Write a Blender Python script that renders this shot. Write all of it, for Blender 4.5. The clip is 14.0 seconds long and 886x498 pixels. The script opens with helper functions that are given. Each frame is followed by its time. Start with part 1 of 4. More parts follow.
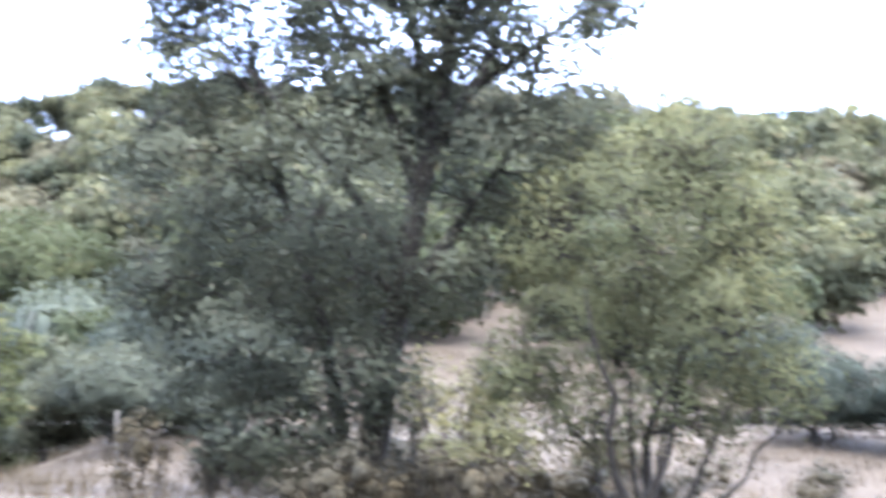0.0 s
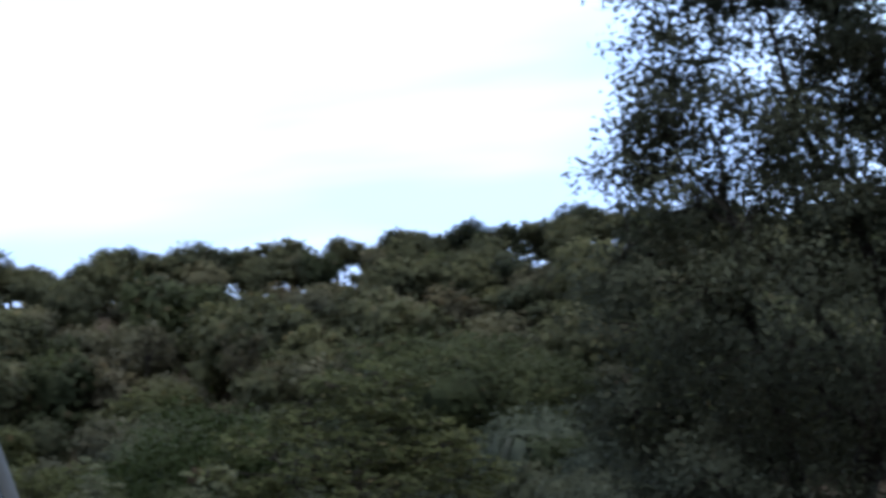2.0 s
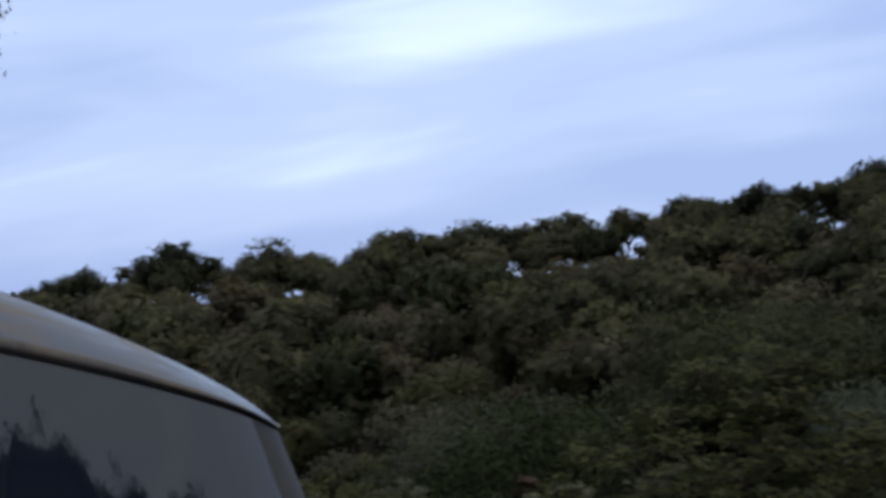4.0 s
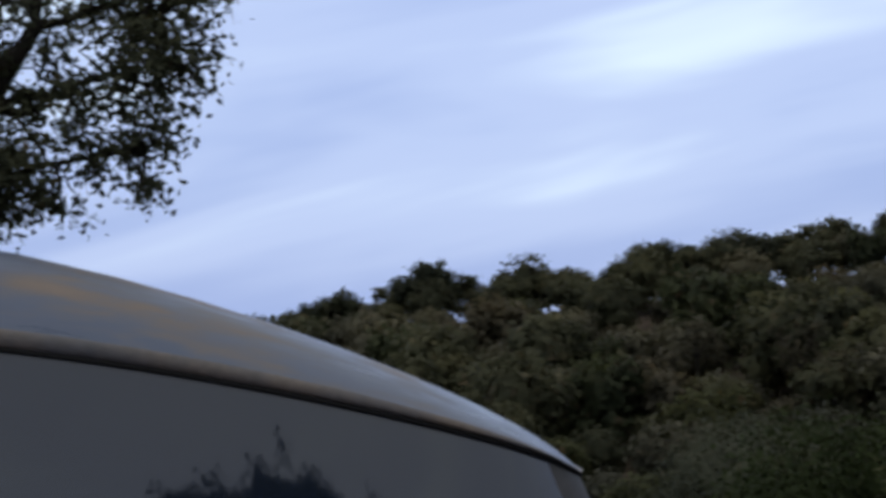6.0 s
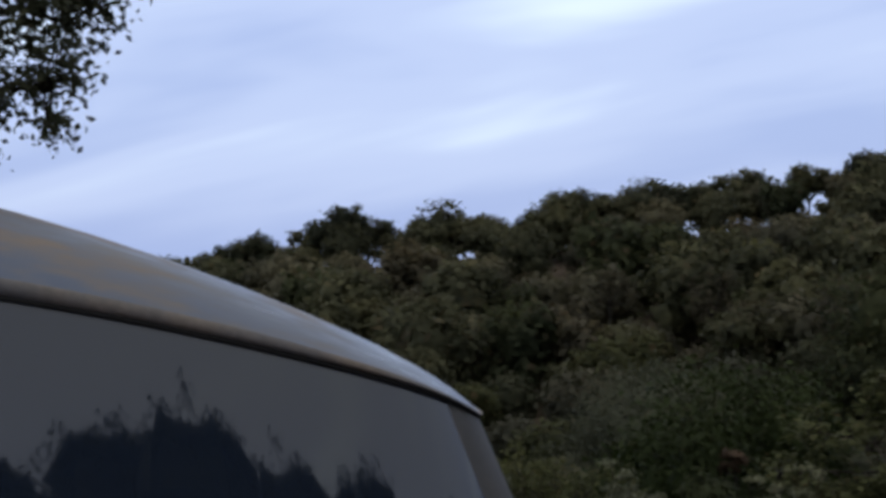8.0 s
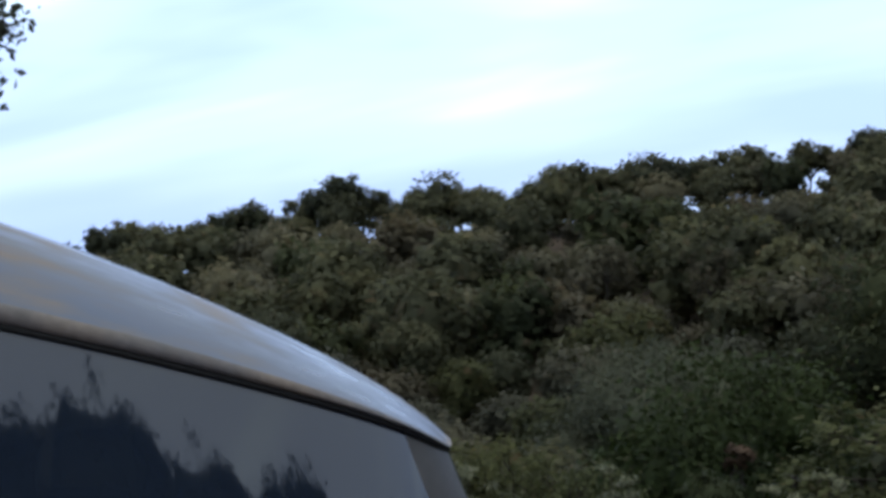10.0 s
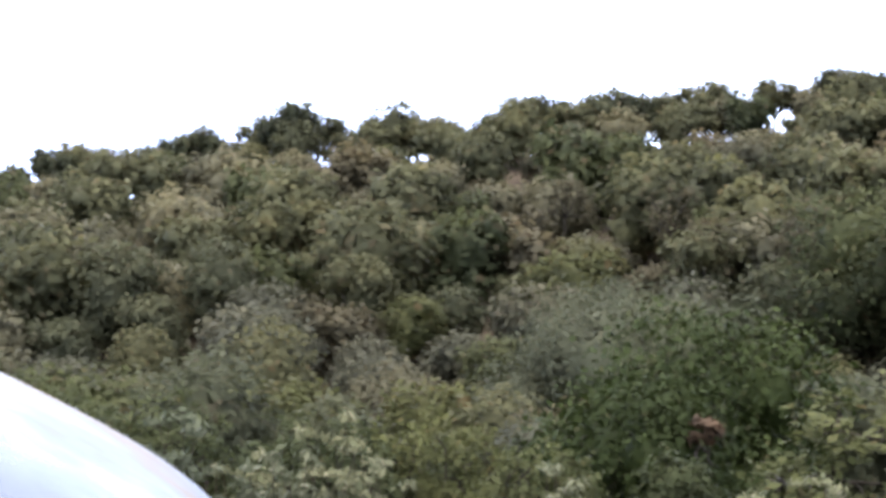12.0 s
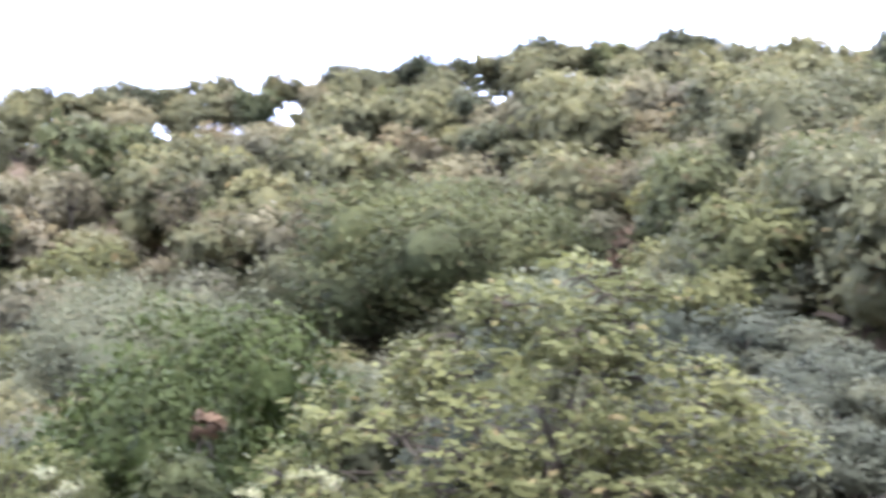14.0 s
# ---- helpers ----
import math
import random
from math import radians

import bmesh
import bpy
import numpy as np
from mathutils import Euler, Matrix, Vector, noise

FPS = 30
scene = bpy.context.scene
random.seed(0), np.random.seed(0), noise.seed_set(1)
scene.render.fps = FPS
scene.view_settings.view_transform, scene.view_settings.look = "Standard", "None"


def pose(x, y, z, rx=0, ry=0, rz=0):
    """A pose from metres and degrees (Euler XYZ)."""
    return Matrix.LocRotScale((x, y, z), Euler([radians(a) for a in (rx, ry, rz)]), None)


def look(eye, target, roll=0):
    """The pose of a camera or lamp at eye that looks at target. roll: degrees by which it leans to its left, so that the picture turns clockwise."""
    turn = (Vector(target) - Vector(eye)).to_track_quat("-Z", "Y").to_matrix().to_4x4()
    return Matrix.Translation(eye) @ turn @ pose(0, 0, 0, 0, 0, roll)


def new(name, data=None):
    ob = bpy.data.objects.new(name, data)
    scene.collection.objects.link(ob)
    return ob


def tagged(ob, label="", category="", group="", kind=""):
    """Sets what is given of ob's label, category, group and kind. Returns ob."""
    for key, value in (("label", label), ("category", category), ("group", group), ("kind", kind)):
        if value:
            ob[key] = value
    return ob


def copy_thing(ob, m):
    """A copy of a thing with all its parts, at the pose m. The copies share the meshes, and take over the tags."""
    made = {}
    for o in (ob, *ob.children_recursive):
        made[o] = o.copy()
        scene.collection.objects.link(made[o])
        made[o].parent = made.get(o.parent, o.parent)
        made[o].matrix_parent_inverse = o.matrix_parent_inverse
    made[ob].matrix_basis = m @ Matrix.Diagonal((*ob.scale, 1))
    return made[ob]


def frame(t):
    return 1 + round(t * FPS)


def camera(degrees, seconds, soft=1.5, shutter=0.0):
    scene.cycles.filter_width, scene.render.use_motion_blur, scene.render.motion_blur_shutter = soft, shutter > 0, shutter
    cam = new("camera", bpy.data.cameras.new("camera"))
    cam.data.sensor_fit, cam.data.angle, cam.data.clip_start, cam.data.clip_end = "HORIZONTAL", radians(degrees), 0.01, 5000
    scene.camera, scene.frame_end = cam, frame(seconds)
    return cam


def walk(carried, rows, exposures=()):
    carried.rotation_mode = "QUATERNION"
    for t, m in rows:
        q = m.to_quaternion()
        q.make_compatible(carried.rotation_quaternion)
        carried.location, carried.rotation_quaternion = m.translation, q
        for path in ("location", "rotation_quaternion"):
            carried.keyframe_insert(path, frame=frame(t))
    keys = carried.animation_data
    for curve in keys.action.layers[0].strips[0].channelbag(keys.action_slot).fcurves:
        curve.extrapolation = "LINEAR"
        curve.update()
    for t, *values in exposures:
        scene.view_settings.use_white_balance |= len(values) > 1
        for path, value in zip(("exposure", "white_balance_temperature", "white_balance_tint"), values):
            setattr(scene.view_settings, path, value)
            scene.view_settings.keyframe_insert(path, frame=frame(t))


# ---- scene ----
cam = camera(27.95, 14.0, soft=3.7, shutter=0.5)
walk(cam, [
    (0, pose(-0.400, -5.000, 1.700, 88.93, 0, -35.00) @ pose(0, 0, 0, 0, 0, 1.18)),
    (0.5, pose(-0.400, -5.000, 1.700, 90.06, 0, -30.10) @ pose(0, 0, 0, 0, 0, 2.31)),
    (1, pose(-0.400, -5.000, 1.700, 91.25, 0, -27.93) @ pose(0, 0, 0, 0, 0, 2.40)),
    (1.5, pose(-0.400, -5.000, 1.700, 92.85, 0, -23.37) @ pose(0, 0, 0, 0, 0, 1.07)),
    (2, pose(-0.330, -5.000, 1.740, 92.60, 0, -19.65) @ pose(0, 0, 0, 0, 0, 1.89)),
    (2.5, pose(-0.200, -4.900, 1.800, 92.46, 0, -16.36) @ pose(0, 0, 0, 0, 0, 0.03)),
    (3.2, pose(-0.118, -3.435, 1.776, 92.21, 0, -14.78) @ pose(0, 0, 0, 0, 0, -0.30)),
    (4.3, pose(0.024, -0.782, 1.712, 91.59, 0, -9.68) @ pose(0, 0, 0, 0, 0, -0.64)),
    (5, pose(0.096, 0.000, 1.704, 91.44, 0, -8.10) @ pose(0, 0, 0, 0, 0, -0.69)),
    (5.5, pose(0.040, 0.000, 1.708, 91.65, 0, -5.99) @ pose(0, 0, 0, 0, 0, -1.22)),
    (6, pose(-0.005, 0.000, 1.716, 92.43, 0, -2.88) @ pose(0, 0, 0, 0, 0, -2.03)),
    (6.5, pose(-0.045, 0.000, 1.715, 92.42, 0, -1.32) @ pose(0, 0, 0, 0, 0, -1.61)),
    (7, pose(-0.045, 0.000, 1.708, 91.54, 0, -1.88) @ pose(0, 0, 0, 0, 0, -1.54)),
    (7.5, pose(-0.005, 0.000, 1.706, 90.90, 0, -3.59) @ pose(0, 0, 0, 0, 0, -1.60)),
    (8, pose(0.034, 0.000, 1.704, 90.60, 0, -5.51) @ pose(0, 0, 0, 0, 0, -1.10)),
    (8.2, pose(0.053, 0.000, 1.715, 90.48, 0, -5.90) @ pose(0, 0, 0, 0, 0, -1.46)),
    (10.5, pose(0.313, 1.711, 1.748, 89.59, 0, -5.60) @ pose(0, 0, 0, 0, 0, 0.02)),
    (11, pose(0.444, 2.373, 1.733, 89.30, 0, -6.14) @ pose(0, 0, 0, 0, 0, -0.04)),
    (11.5, pose(0.580, 2.874, 1.706, 87.83, 0, -6.54) @ pose(0, 0, 0, 0, 0, 0.96)),
    (12, pose(0.610, 2.969, 1.789, 87.44, 0, -6.92) @ pose(0, 0, 0, 0, 0, 1.24)),
    (12.5, pose(0.659, 2.660, 1.821, 87.24, 0, -7.93) @ pose(0, 0, 0, 0, 0, 2.22)),
    (13, pose(0.650, 2.750, 1.816, 86.77, 0, -11.85) @ pose(0, 0, 0, 0, 0, 1.92)),
    (13.5, pose(0.660, 2.850, 1.816, 87.52, 0, -17.60) @ pose(0, 0, 0, 0, 0, 1.59)),
    (14, pose(0.670, 2.950, 1.816, 87.55, 0, -22.60) @ pose(0, 0, 0, 0, 0, 1.53)),
], exposures=[
    (0.0, 4.25, 5650, 14), (1.0, 4.42, 5650, 14), (1.5, 3.1, 6100, 11), (1.8, 1.78, 5900, 5), (2.1, 0.92, 5800, 2), (2.5, 0.4, 6000, 4), (5.0, 0.1, 6300, 9), (6.0, 0.03, 6350, 10), (6.8, -0.1, 6350, 10), (7.5, 0.02, 6450, 10), (8.2, 0.12, 6500, 10), (10.3, 0.95, 6000, 5), (11.0, 1.60, 6450, 10), (11.7, 2.45, 6600, 12), (12.4, 3.0, 6600, 12), (13.0, 3.54, 6350, 15), (14.0, 4.04, 6250, 18),
])

# ---------------------------------------------------------------- world and sun
SUN_EL, SUN_AZ = radians(68), radians(205)
world = bpy.data.worlds.new("overcast_sky")
scene.world = world
world.use_nodes = True
wn, wl = world.node_tree.nodes, world.node_tree.links
wn.clear()


def wnode(kind, **values):
    n = wn.new(kind)
    for key, value in values.items():
        n.inputs[key].default_value = value
    return n


w_out = wn.new("ShaderNodeOutputWorld")
w_bg = wnode("ShaderNodeBackground", Strength=0.1)
w_sky = wn.new("ShaderNodeTexSky")
w_sky.sky_type, w_sky.sun_disc = "NISHITA", False
w_sky.sun_elevation, w_sky.sun_rotation = SUN_EL, SUN_AZ
w_sky.dust_density = 2.0
w_co = wn.new("ShaderNodeTexCoord")
w_dir = wn.new("ShaderNodeSeparateXYZ")
wl.new(w_co.outputs["Generated"], w_dir.inputs["Vector"])


def wmath(op, a, b):
    n = wn.new("ShaderNodeMath")
    n.operation = op
    for k, v in enumerate((a, b)):
        if isinstance(v, (int, float)):
            n.inputs[k].default_value = v
        else:
            wl.new(v, n.inputs[k])
    return n.outputs[0]


# long streaks of cloud that climb slightly from west to east
w_lift = wmath("SUBTRACT", w_dir.outputs["Z"], wmath("MULTIPLY", w_dir.outputs["X"], 0.17))
w_pos = wn.new("ShaderNodeCombineXYZ")
wl.new(wmath("MULTIPLY", w_dir.outputs["X"], 3.2), w_pos.inputs["X"])
wl.new(wmath("MULTIPLY", w_dir.outputs["Y"], 1.0), w_pos.inputs["Y"])
wl.new(wmath("SUBTRACT", wmath("MULTIPLY", w_lift, 17.0), 0.55), w_pos.inputs["Z"])
w_noise = wnode("ShaderNodeTexNoise", Scale=1.0, Detail=3.5, Roughness=0.45, Distortion=0.3)
# the sheet breaks up into brighter bars higher up
w_bar = wn.new("ShaderNodeMapRange")
w_bar.interpolation_type = "SMOOTHSTEP"
w_bar.inputs["From Min"].default_value, w_bar.inputs["From Max"].default_value = 0.09, 0.19
w_bar.inputs["To Min"].default_value, w_bar.inputs["To Max"].default_value = -0.06, 0.1
wl.new(w_dir.outputs["Z"], w_bar.inputs["Value"])
w_fac = wmath("ADD", w_noise.outputs["Fac"], w_bar.outputs["Result"])
w_ramp = wn.new("ShaderNodeValToRGB")
w_ramp.color_ramp.interpolation = "EASE"
w_ramp.color_ramp.elements[0].position, w_ramp.color_ramp.elements[0].color = 0.32, (4.2, 5.3, 8.7, 1)
w_ramp.color_ramp.elements[1].position, w_ramp.color_ramp.elements[1].color = 0.78, (8.7, 10.2, 12.0, 1)
mid = w_ramp.color_ramp.elements.new(0.54)
mid.color = (5.6, 6.7, 9.8, 1)
w_mix = wn.new("ShaderNodeMix")
w_mix.data_type = "RGBA"
w_mix.inputs[0].default_value = 0.86
wl.new(w_pos.outputs["Vector"], w_noise.inputs["Vector"])
wl.new(w_fac, w_ramp.inputs["Fac"])
wl.new(w_sky.outputs["Color"], w_mix.inputs["A"])
wl.new(w_ramp.outputs["Color"], w_mix.inputs["B"])
# the cloud sheet is thinner, whiter and warmer overhead, bluer low down
w_sep = wn.new("ShaderNodeSeparateXYZ")
wl.new(w_co.outputs["Generated"], w_sep.inputs["Vector"])
w_up = wn.new("ShaderNodeMapRange")
w_up.inputs["From Min"].default_value, w_up.inputs["From Max"].default_value = 0.24, 0.6
wl.new(w_sep.outputs["Z"], w_up.inputs["Value"])
w_high = wn.new("ShaderNodeMix")
w_high.data_type = "RGBA"
w_high.inputs["B"].default_value = (7.4, 7.6, 7.9, 1)
wl.new(w_up.outputs["Result"], w_high.inputs[0])
wl.new(w_mix.outputs["Result"], w_high.inputs["A"])
wl.new(w_high.outputs["Result"], w_bg.inputs["Color"])
wl.new(w_bg.outputs["Background"], w_out.inputs["Surface"])

sun_data = bpy.data.lights.new("sun", "SUN")
sun_data.energy, sun_data.angle, sun_data.color = 1.0, radians(40), (1.0, 0.94, 0.84)
sun = new("sun", sun_data)
sun.matrix_world = look((60 * math.sin(SUN_AZ), 60 * math.cos(SUN_AZ), 60 * math.tan(SUN_EL)), (0, 0, 0))


# ---------------------------------------------------------------- materials
def material(name):
    m = bpy.data.materials.new(name)
    m.use_nodes = True
    nt = m.node_tree
    return m, nt, nt.nodes["Principled BSDF"]


def ramp_node(nt, stops):
    r = nt.nodes.new("ShaderNodeValToRGB")
    els = r.color_ramp.elements
    while len(els) < len(stops):
        els.new(0.5)
    for e, (p, c) in zip(els, stops):
        e.position, e.color = p, (*c, 1)
    return r


def noise_node(nt, scale, detail=4.0, rough=0.55, space="Object"):
    co = nt.nodes.new("ShaderNodeTexCoord")
    n = nt.nodes.new("ShaderNodeTexNoise")
    n.inputs["Scale"].default_value, n.inputs["Detail"].default_value, n.inputs["Roughness"].default_value = scale, detail, rough
    nt.links.new(co.outputs[space], n.inputs["Vector"])
    return n


def mix_node(nt, a, b, fac, mode="MIX"):
    m = nt.nodes.new("ShaderNodeMix")
    m.data_type, m.blend_type = "RGBA", mode
    for key, value in ((0, fac), ("A", a), ("B", b)):
        if isinstance(value, (int, float, tuple)):
            m.inputs[key].default_value = (*value, 1) if isinstance(value, tuple) else value
        else:
            nt.links.new(value, m.inputs[key])
    return m.outputs["Result"]


def leaf_material(name, dark, light, dry=None, rough=0.68, through_light=0.3):
    """Leaves: each leaf its own shade, larger patches of age, each plant its own cast."""
    m, nt, bsdf = material(name)
    geo = nt.nodes.new("ShaderNodeNewGeometry")
    stops = [(0.0, dark), (0.75, light)]
    if dry:
        stops += [(0.93, light), (1.0, dry)]
    r = ramp_node(nt, stops)
    nt.links.new(geo.outputs["Random Per Island"], r.inputs["Fac"])
    patch = noise_node(nt, 1.6, 3.0)
    pr = ramp_node(nt, [(0.3, (0.8, 0.8, 0.78)), (0.7, (1.18, 1.16, 1.07))])
    nt.links.new(patch.outputs["Fac"], pr.inputs["Fac"])
    c = mix_node(nt, r.outputs["Color"], pr.outputs["Color"], 1.0, "MULTIPLY")
    broad = noise_node(nt, 0.3, 2.0, 0.5)
    br = ramp_node(nt, [(0.34, (0.68, 0.71, 0.74)), (0.5, (1.0, 1.0, 1.0)), (0.66, (1.3, 1.25, 1.12))])
    nt.links.new(broad.outputs["Fac"], br.inputs["Fac"])
    c = mix_node(nt, c, br.outputs["Color"], 1.0, "MULTIPLY")
    info = nt.nodes.new("ShaderNodeObjectInfo")
    orr = ramp_node(nt, [(0.0, (0.7, 0.75, 0.78)), (0.5, (1.0, 1.0, 1.0)), (1.0, (1.28, 1.19, 1.02))])
    nt.links.new(info.outputs["Random"], orr.inputs["Fac"])
    c = mix_node(nt, c, orr.outputs["Color"], 1.0, "MULTIPLY")
    nt.links.new(c, bsdf.inputs["Base Color"])
    bsdf.inputs["Roughness"].default_value = rough
    bsdf.inputs["Specular IOR Level"].default_value = 0.13
    tr = nt.nodes.new("ShaderNodeBsdfTranslucent")
    nt.links.new(c, tr.inputs["Color"])
    ms = nt.nodes.new("ShaderNodeMixShader")
    ms.inputs[0].default_value = through_light
    out = nt.nodes["Material Output"]
    nt.links.new(bsdf.outputs[0], ms.inputs[1])
    nt.links.new(tr.outputs[0], ms.inputs[2])
    nt.links.new(ms.outputs[0], out.inputs["Surface"])
    return m


def rough_material(name, stops, scale, fine, rough=0.9, bump=0.4, metal=0.0, space="Object"):
    """Bark, soil, stone: a broad and a fine variation, and relief."""
    m, nt, bsdf = material(name)
    a = noise_node(nt, scale, 5.0, 0.6, space)
    b = noise_node(nt, fine, 6.0, 0.65, space)
    r = ramp_node(nt, stops)
    nt.links.new(a.outputs["Fac"], r.inputs["Fac"])
    r2 = ramp_node(nt, [(0.3, (0.72, 0.72, 0.72)), (0.7, (1.2, 1.2, 1.2))])
    nt.links.new(b.outputs["Fac"], r2.inputs["Fac"])
    c = mix_node(nt, r.outputs["Color"], r2.outputs["Color"], 1.0, "MULTIPLY")
    nt.links.new(c, bsdf.inputs["Base Color"])
    bsdf.inputs["Roughness"].default_value, bsdf.inputs["Metallic"].default_value = rough, metal
    bsdf.inputs["Specular IOR Level"].default_value = 0.1 if rough > 0.8 else 0.5
    bm_node = nt.nodes.new("ShaderNodeBump")
    bm_node.inputs["Strength"].default_value, bm_node.inputs["Distance"].default_value = bump, 0.03
    nt.links.new(b.outputs["Fac"], bm_node.inputs["Height"])
    nt.links.new(bm_node.outputs["Normal"], bsdf.inputs["Normal"])
    return m


M_OAK = leaf_material("holm_oak_leaf", (0.0534, 0.0576, 0.0362), (0.0688, 0.0723, 0.0452), (0.0831, 0.0701, 0.0452), through_light=0.47)
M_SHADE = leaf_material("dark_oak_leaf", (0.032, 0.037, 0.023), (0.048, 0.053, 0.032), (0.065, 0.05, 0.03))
M_OLIVE = leaf_material("grey_green_leaf", (0.0677, 0.0678, 0.0508), (0.0831, 0.0814, 0.0599), (0.0949, 0.0825, 0.0599), through_light=0.47)
M_GREEN = leaf_material("deep_green_leaf", (0.0475, 0.0542, 0.0271), (0.0617, 0.0678, 0.0339), (0.0783, 0.0599, 0.0339), through_light=0.47)
M_BRIGHT = leaf_material("fresh_green_leaf", (0.054, 0.06, 0.027), (0.077, 0.083, 0.036), (0.105, 0.084, 0.045), through_light=0.45)
M_YELLOW = leaf_material("yellow_green_leaf", (0.112, 0.108, 0.052), (0.142, 0.136, 0.068), (0.16, 0.136, 0.074), through_light=0.45)
M_LIME = leaf_material("lime_green_leaf", (0.0746, 0.0780, 0.0384), (0.0904, 0.0938, 0.0463), (0.1017, 0.0904, 0.0508), through_light=0.45)
M_BROOM = leaf_material("broom_green_leaf", (0.0494, 0.056, 0.027), (0.0693, 0.078, 0.036), (0.0893, 0.082, 0.042), through_light=0.47)
M_JUNIPER = leaf_material("juniper_leaf", (0.022, 0.032, 0.009), (0.034, 0.046, 0.014), (0.042, 0.042, 0.017), through_light=0.3)
M_TALL_OAK = leaf_material("tall_oak_leaf", (0.043, 0.049, 0.038), (0.053, 0.059, 0.045), (0.06, 0.056, 0.042), through_light=0.42)
M_BROWN = leaf_material("brownish_leaf", (0.0655, 0.0576, 0.0384), (0.0836, 0.0735, 0.0486), (0.1017, 0.0757, 0.0486), through_light=0.47)
M_BRUSH = leaf_material("dry_brush_leaf", (0.034, 0.03, 0.021), (0.054, 0.046, 0.032), (0.085, 0.068, 0.045))
M_SAGE = leaf_material("sage_grey_leaf", (0.042, 0.048, 0.037), (0.05, 0.056, 0.043), (0.056, 0.056, 0.043), through_light=0.45)
M_MOUND = leaf_material("olive_mound_leaf", (0.0599, 0.0689, 0.0531), (0.0701, 0.0791, 0.0610), (0.0791, 0.0791, 0.0621), through_light=0.45)
M_PALE = leaf_material("pale_flower_leaf", (0.066, 0.075, 0.047), (0.118, 0.124, 0.085), (0.23, 0.226, 0.178))
M_RUST = leaf_material("rust_red_leaf", (0.062, 0.042, 0.03), (0.09, 0.06, 0.043), (0.1, 0.075, 0.052))
M_STRAW = leaf_material("dry_grass_blade", (0.03, 0.024, 0.017), (0.055, 0.045, 0.033), (0.085, 0.07, 0.053), rough=0.8)
M_BARK = rough_material("bark", [(0.3, (0.014, 0.012, 0.01)), (0.7, (0.034, 0.029, 0.024))], 6.0, 40.0, bump=0.8)
M_TWIG = rough_material("grey_twig", [(0.3, (0.026, 0.022, 0.018)), (0.7, (0.058, 0.05, 0.042))], 8.0, 50.0, bump=0.5)
M_POST = rough_material("weathered_post_wood", [(0.3, (0.05, 0.045, 0.04)), (0.7, (0.1, 0.09, 0.08))], 5.0, 60.0, bump=0.6)
M_SOIL = rough_material("dry_soil", [(0.28, (0.03, 0.023, 0.0165)), (0.5, (0.043, 0.033, 0.0245)), (0.72, (0.056, 0.044, 0.033))], 0.55, 9.0, bump=0.7)
M_TRACK = rough_material("pale_track_dust", [(0.3, (0.05, 0.04, 0.032)), (0.7, (0.072, 0.058, 0.047))], 1.2, 14.0, bump=0.5)
M_STONE = rough_material("limestone", [(0.3, (0.055, 0.046, 0.038)), (0.7, (0.088, 0.075, 0.063))], 4.0, 25.0, bump=0.7)
M_WIRE = rough_material("galvanised_wire", [(0.3, (0.07, 0.065, 0.06)), (0.7, (0.14, 0.13, 0.12))], 9.0, 60.0, rough=0.6, metal=0.6)


# ---------------------------------------------------------------- helpers for things
def part(name, mesh, mat, parent=None, label=""):
    """One mesh object under a thing or a part; mesh: a bmesh or a mesh."""
    if isinstance(mesh, bmesh.types.BMesh):
        me = bpy.data.meshes.new(name)
        mesh.to_mesh(me)
        mesh.free()
        mesh = me
    if mat is not None and not mesh.materials:
        mesh.materials.append(mat)
    ob = new(name, mesh)
    if parent is not None:
        ob.parent = parent
    if label:
        tagged(ob, label)
    return ob


def mesh_from(name, verts, faces, smooth=False):
    me = bpy.data.meshes.new(name)
    me.from_pydata([tuple(map(float, v)) for v in verts], [], [tuple(map(int, f)) for f in faces])
    if smooth:
        me.polygons.foreach_set("use_smooth", [True] * len(me.polygons))
    me.update()
    return me


def leaf_mesh(name, centres, outward, size, rng, aspect=1.7, stray=0.5):
    """Many leaves, a bent pair of triangles each, turned at random about the outward way."""
    n = len(centres)
    d = outward + rng.normal(0, stray, (n, 3))
    d /= np.linalg.norm(d, axis=1)[:, None] + 1e-9
    ref = rng.normal(0, 1, (n, 3))
    a = np.cross(d, ref)
    a /= np.linalg.norm(a, axis=1)[:, None] + 1e-9
    b = np.cross(d, a)
    s = size * rng.uniform(0.6, 1.4, (n, 1))
    v = np.empty((n, 4, 3))
    v[:, 0] = centres - a * s * aspect * 0.5
    v[:, 1] = centres - b * s * 0.5 + d * s * 0.14
    v[:, 2] = centres + a * s * aspect * 0.5
    v[:, 3] = centres + b * s * 0.5 + d * s * 0.14
    me = bpy.data.meshes.new(name)
    me.vertices.add(n * 4)
    me.vertices.foreach_set("co", v.ravel())
    me.loops.add(n * 4)
    me.loops.foreach_set("vertex_index", np.arange(n * 4, dtype=np.int32))
    me.polygons.add(n)
    me.polygons.foreach_set("loop_start", np.arange(0, n * 4, 4, dtype=np.int32))
    me.update(calc_edges=True)
    return me


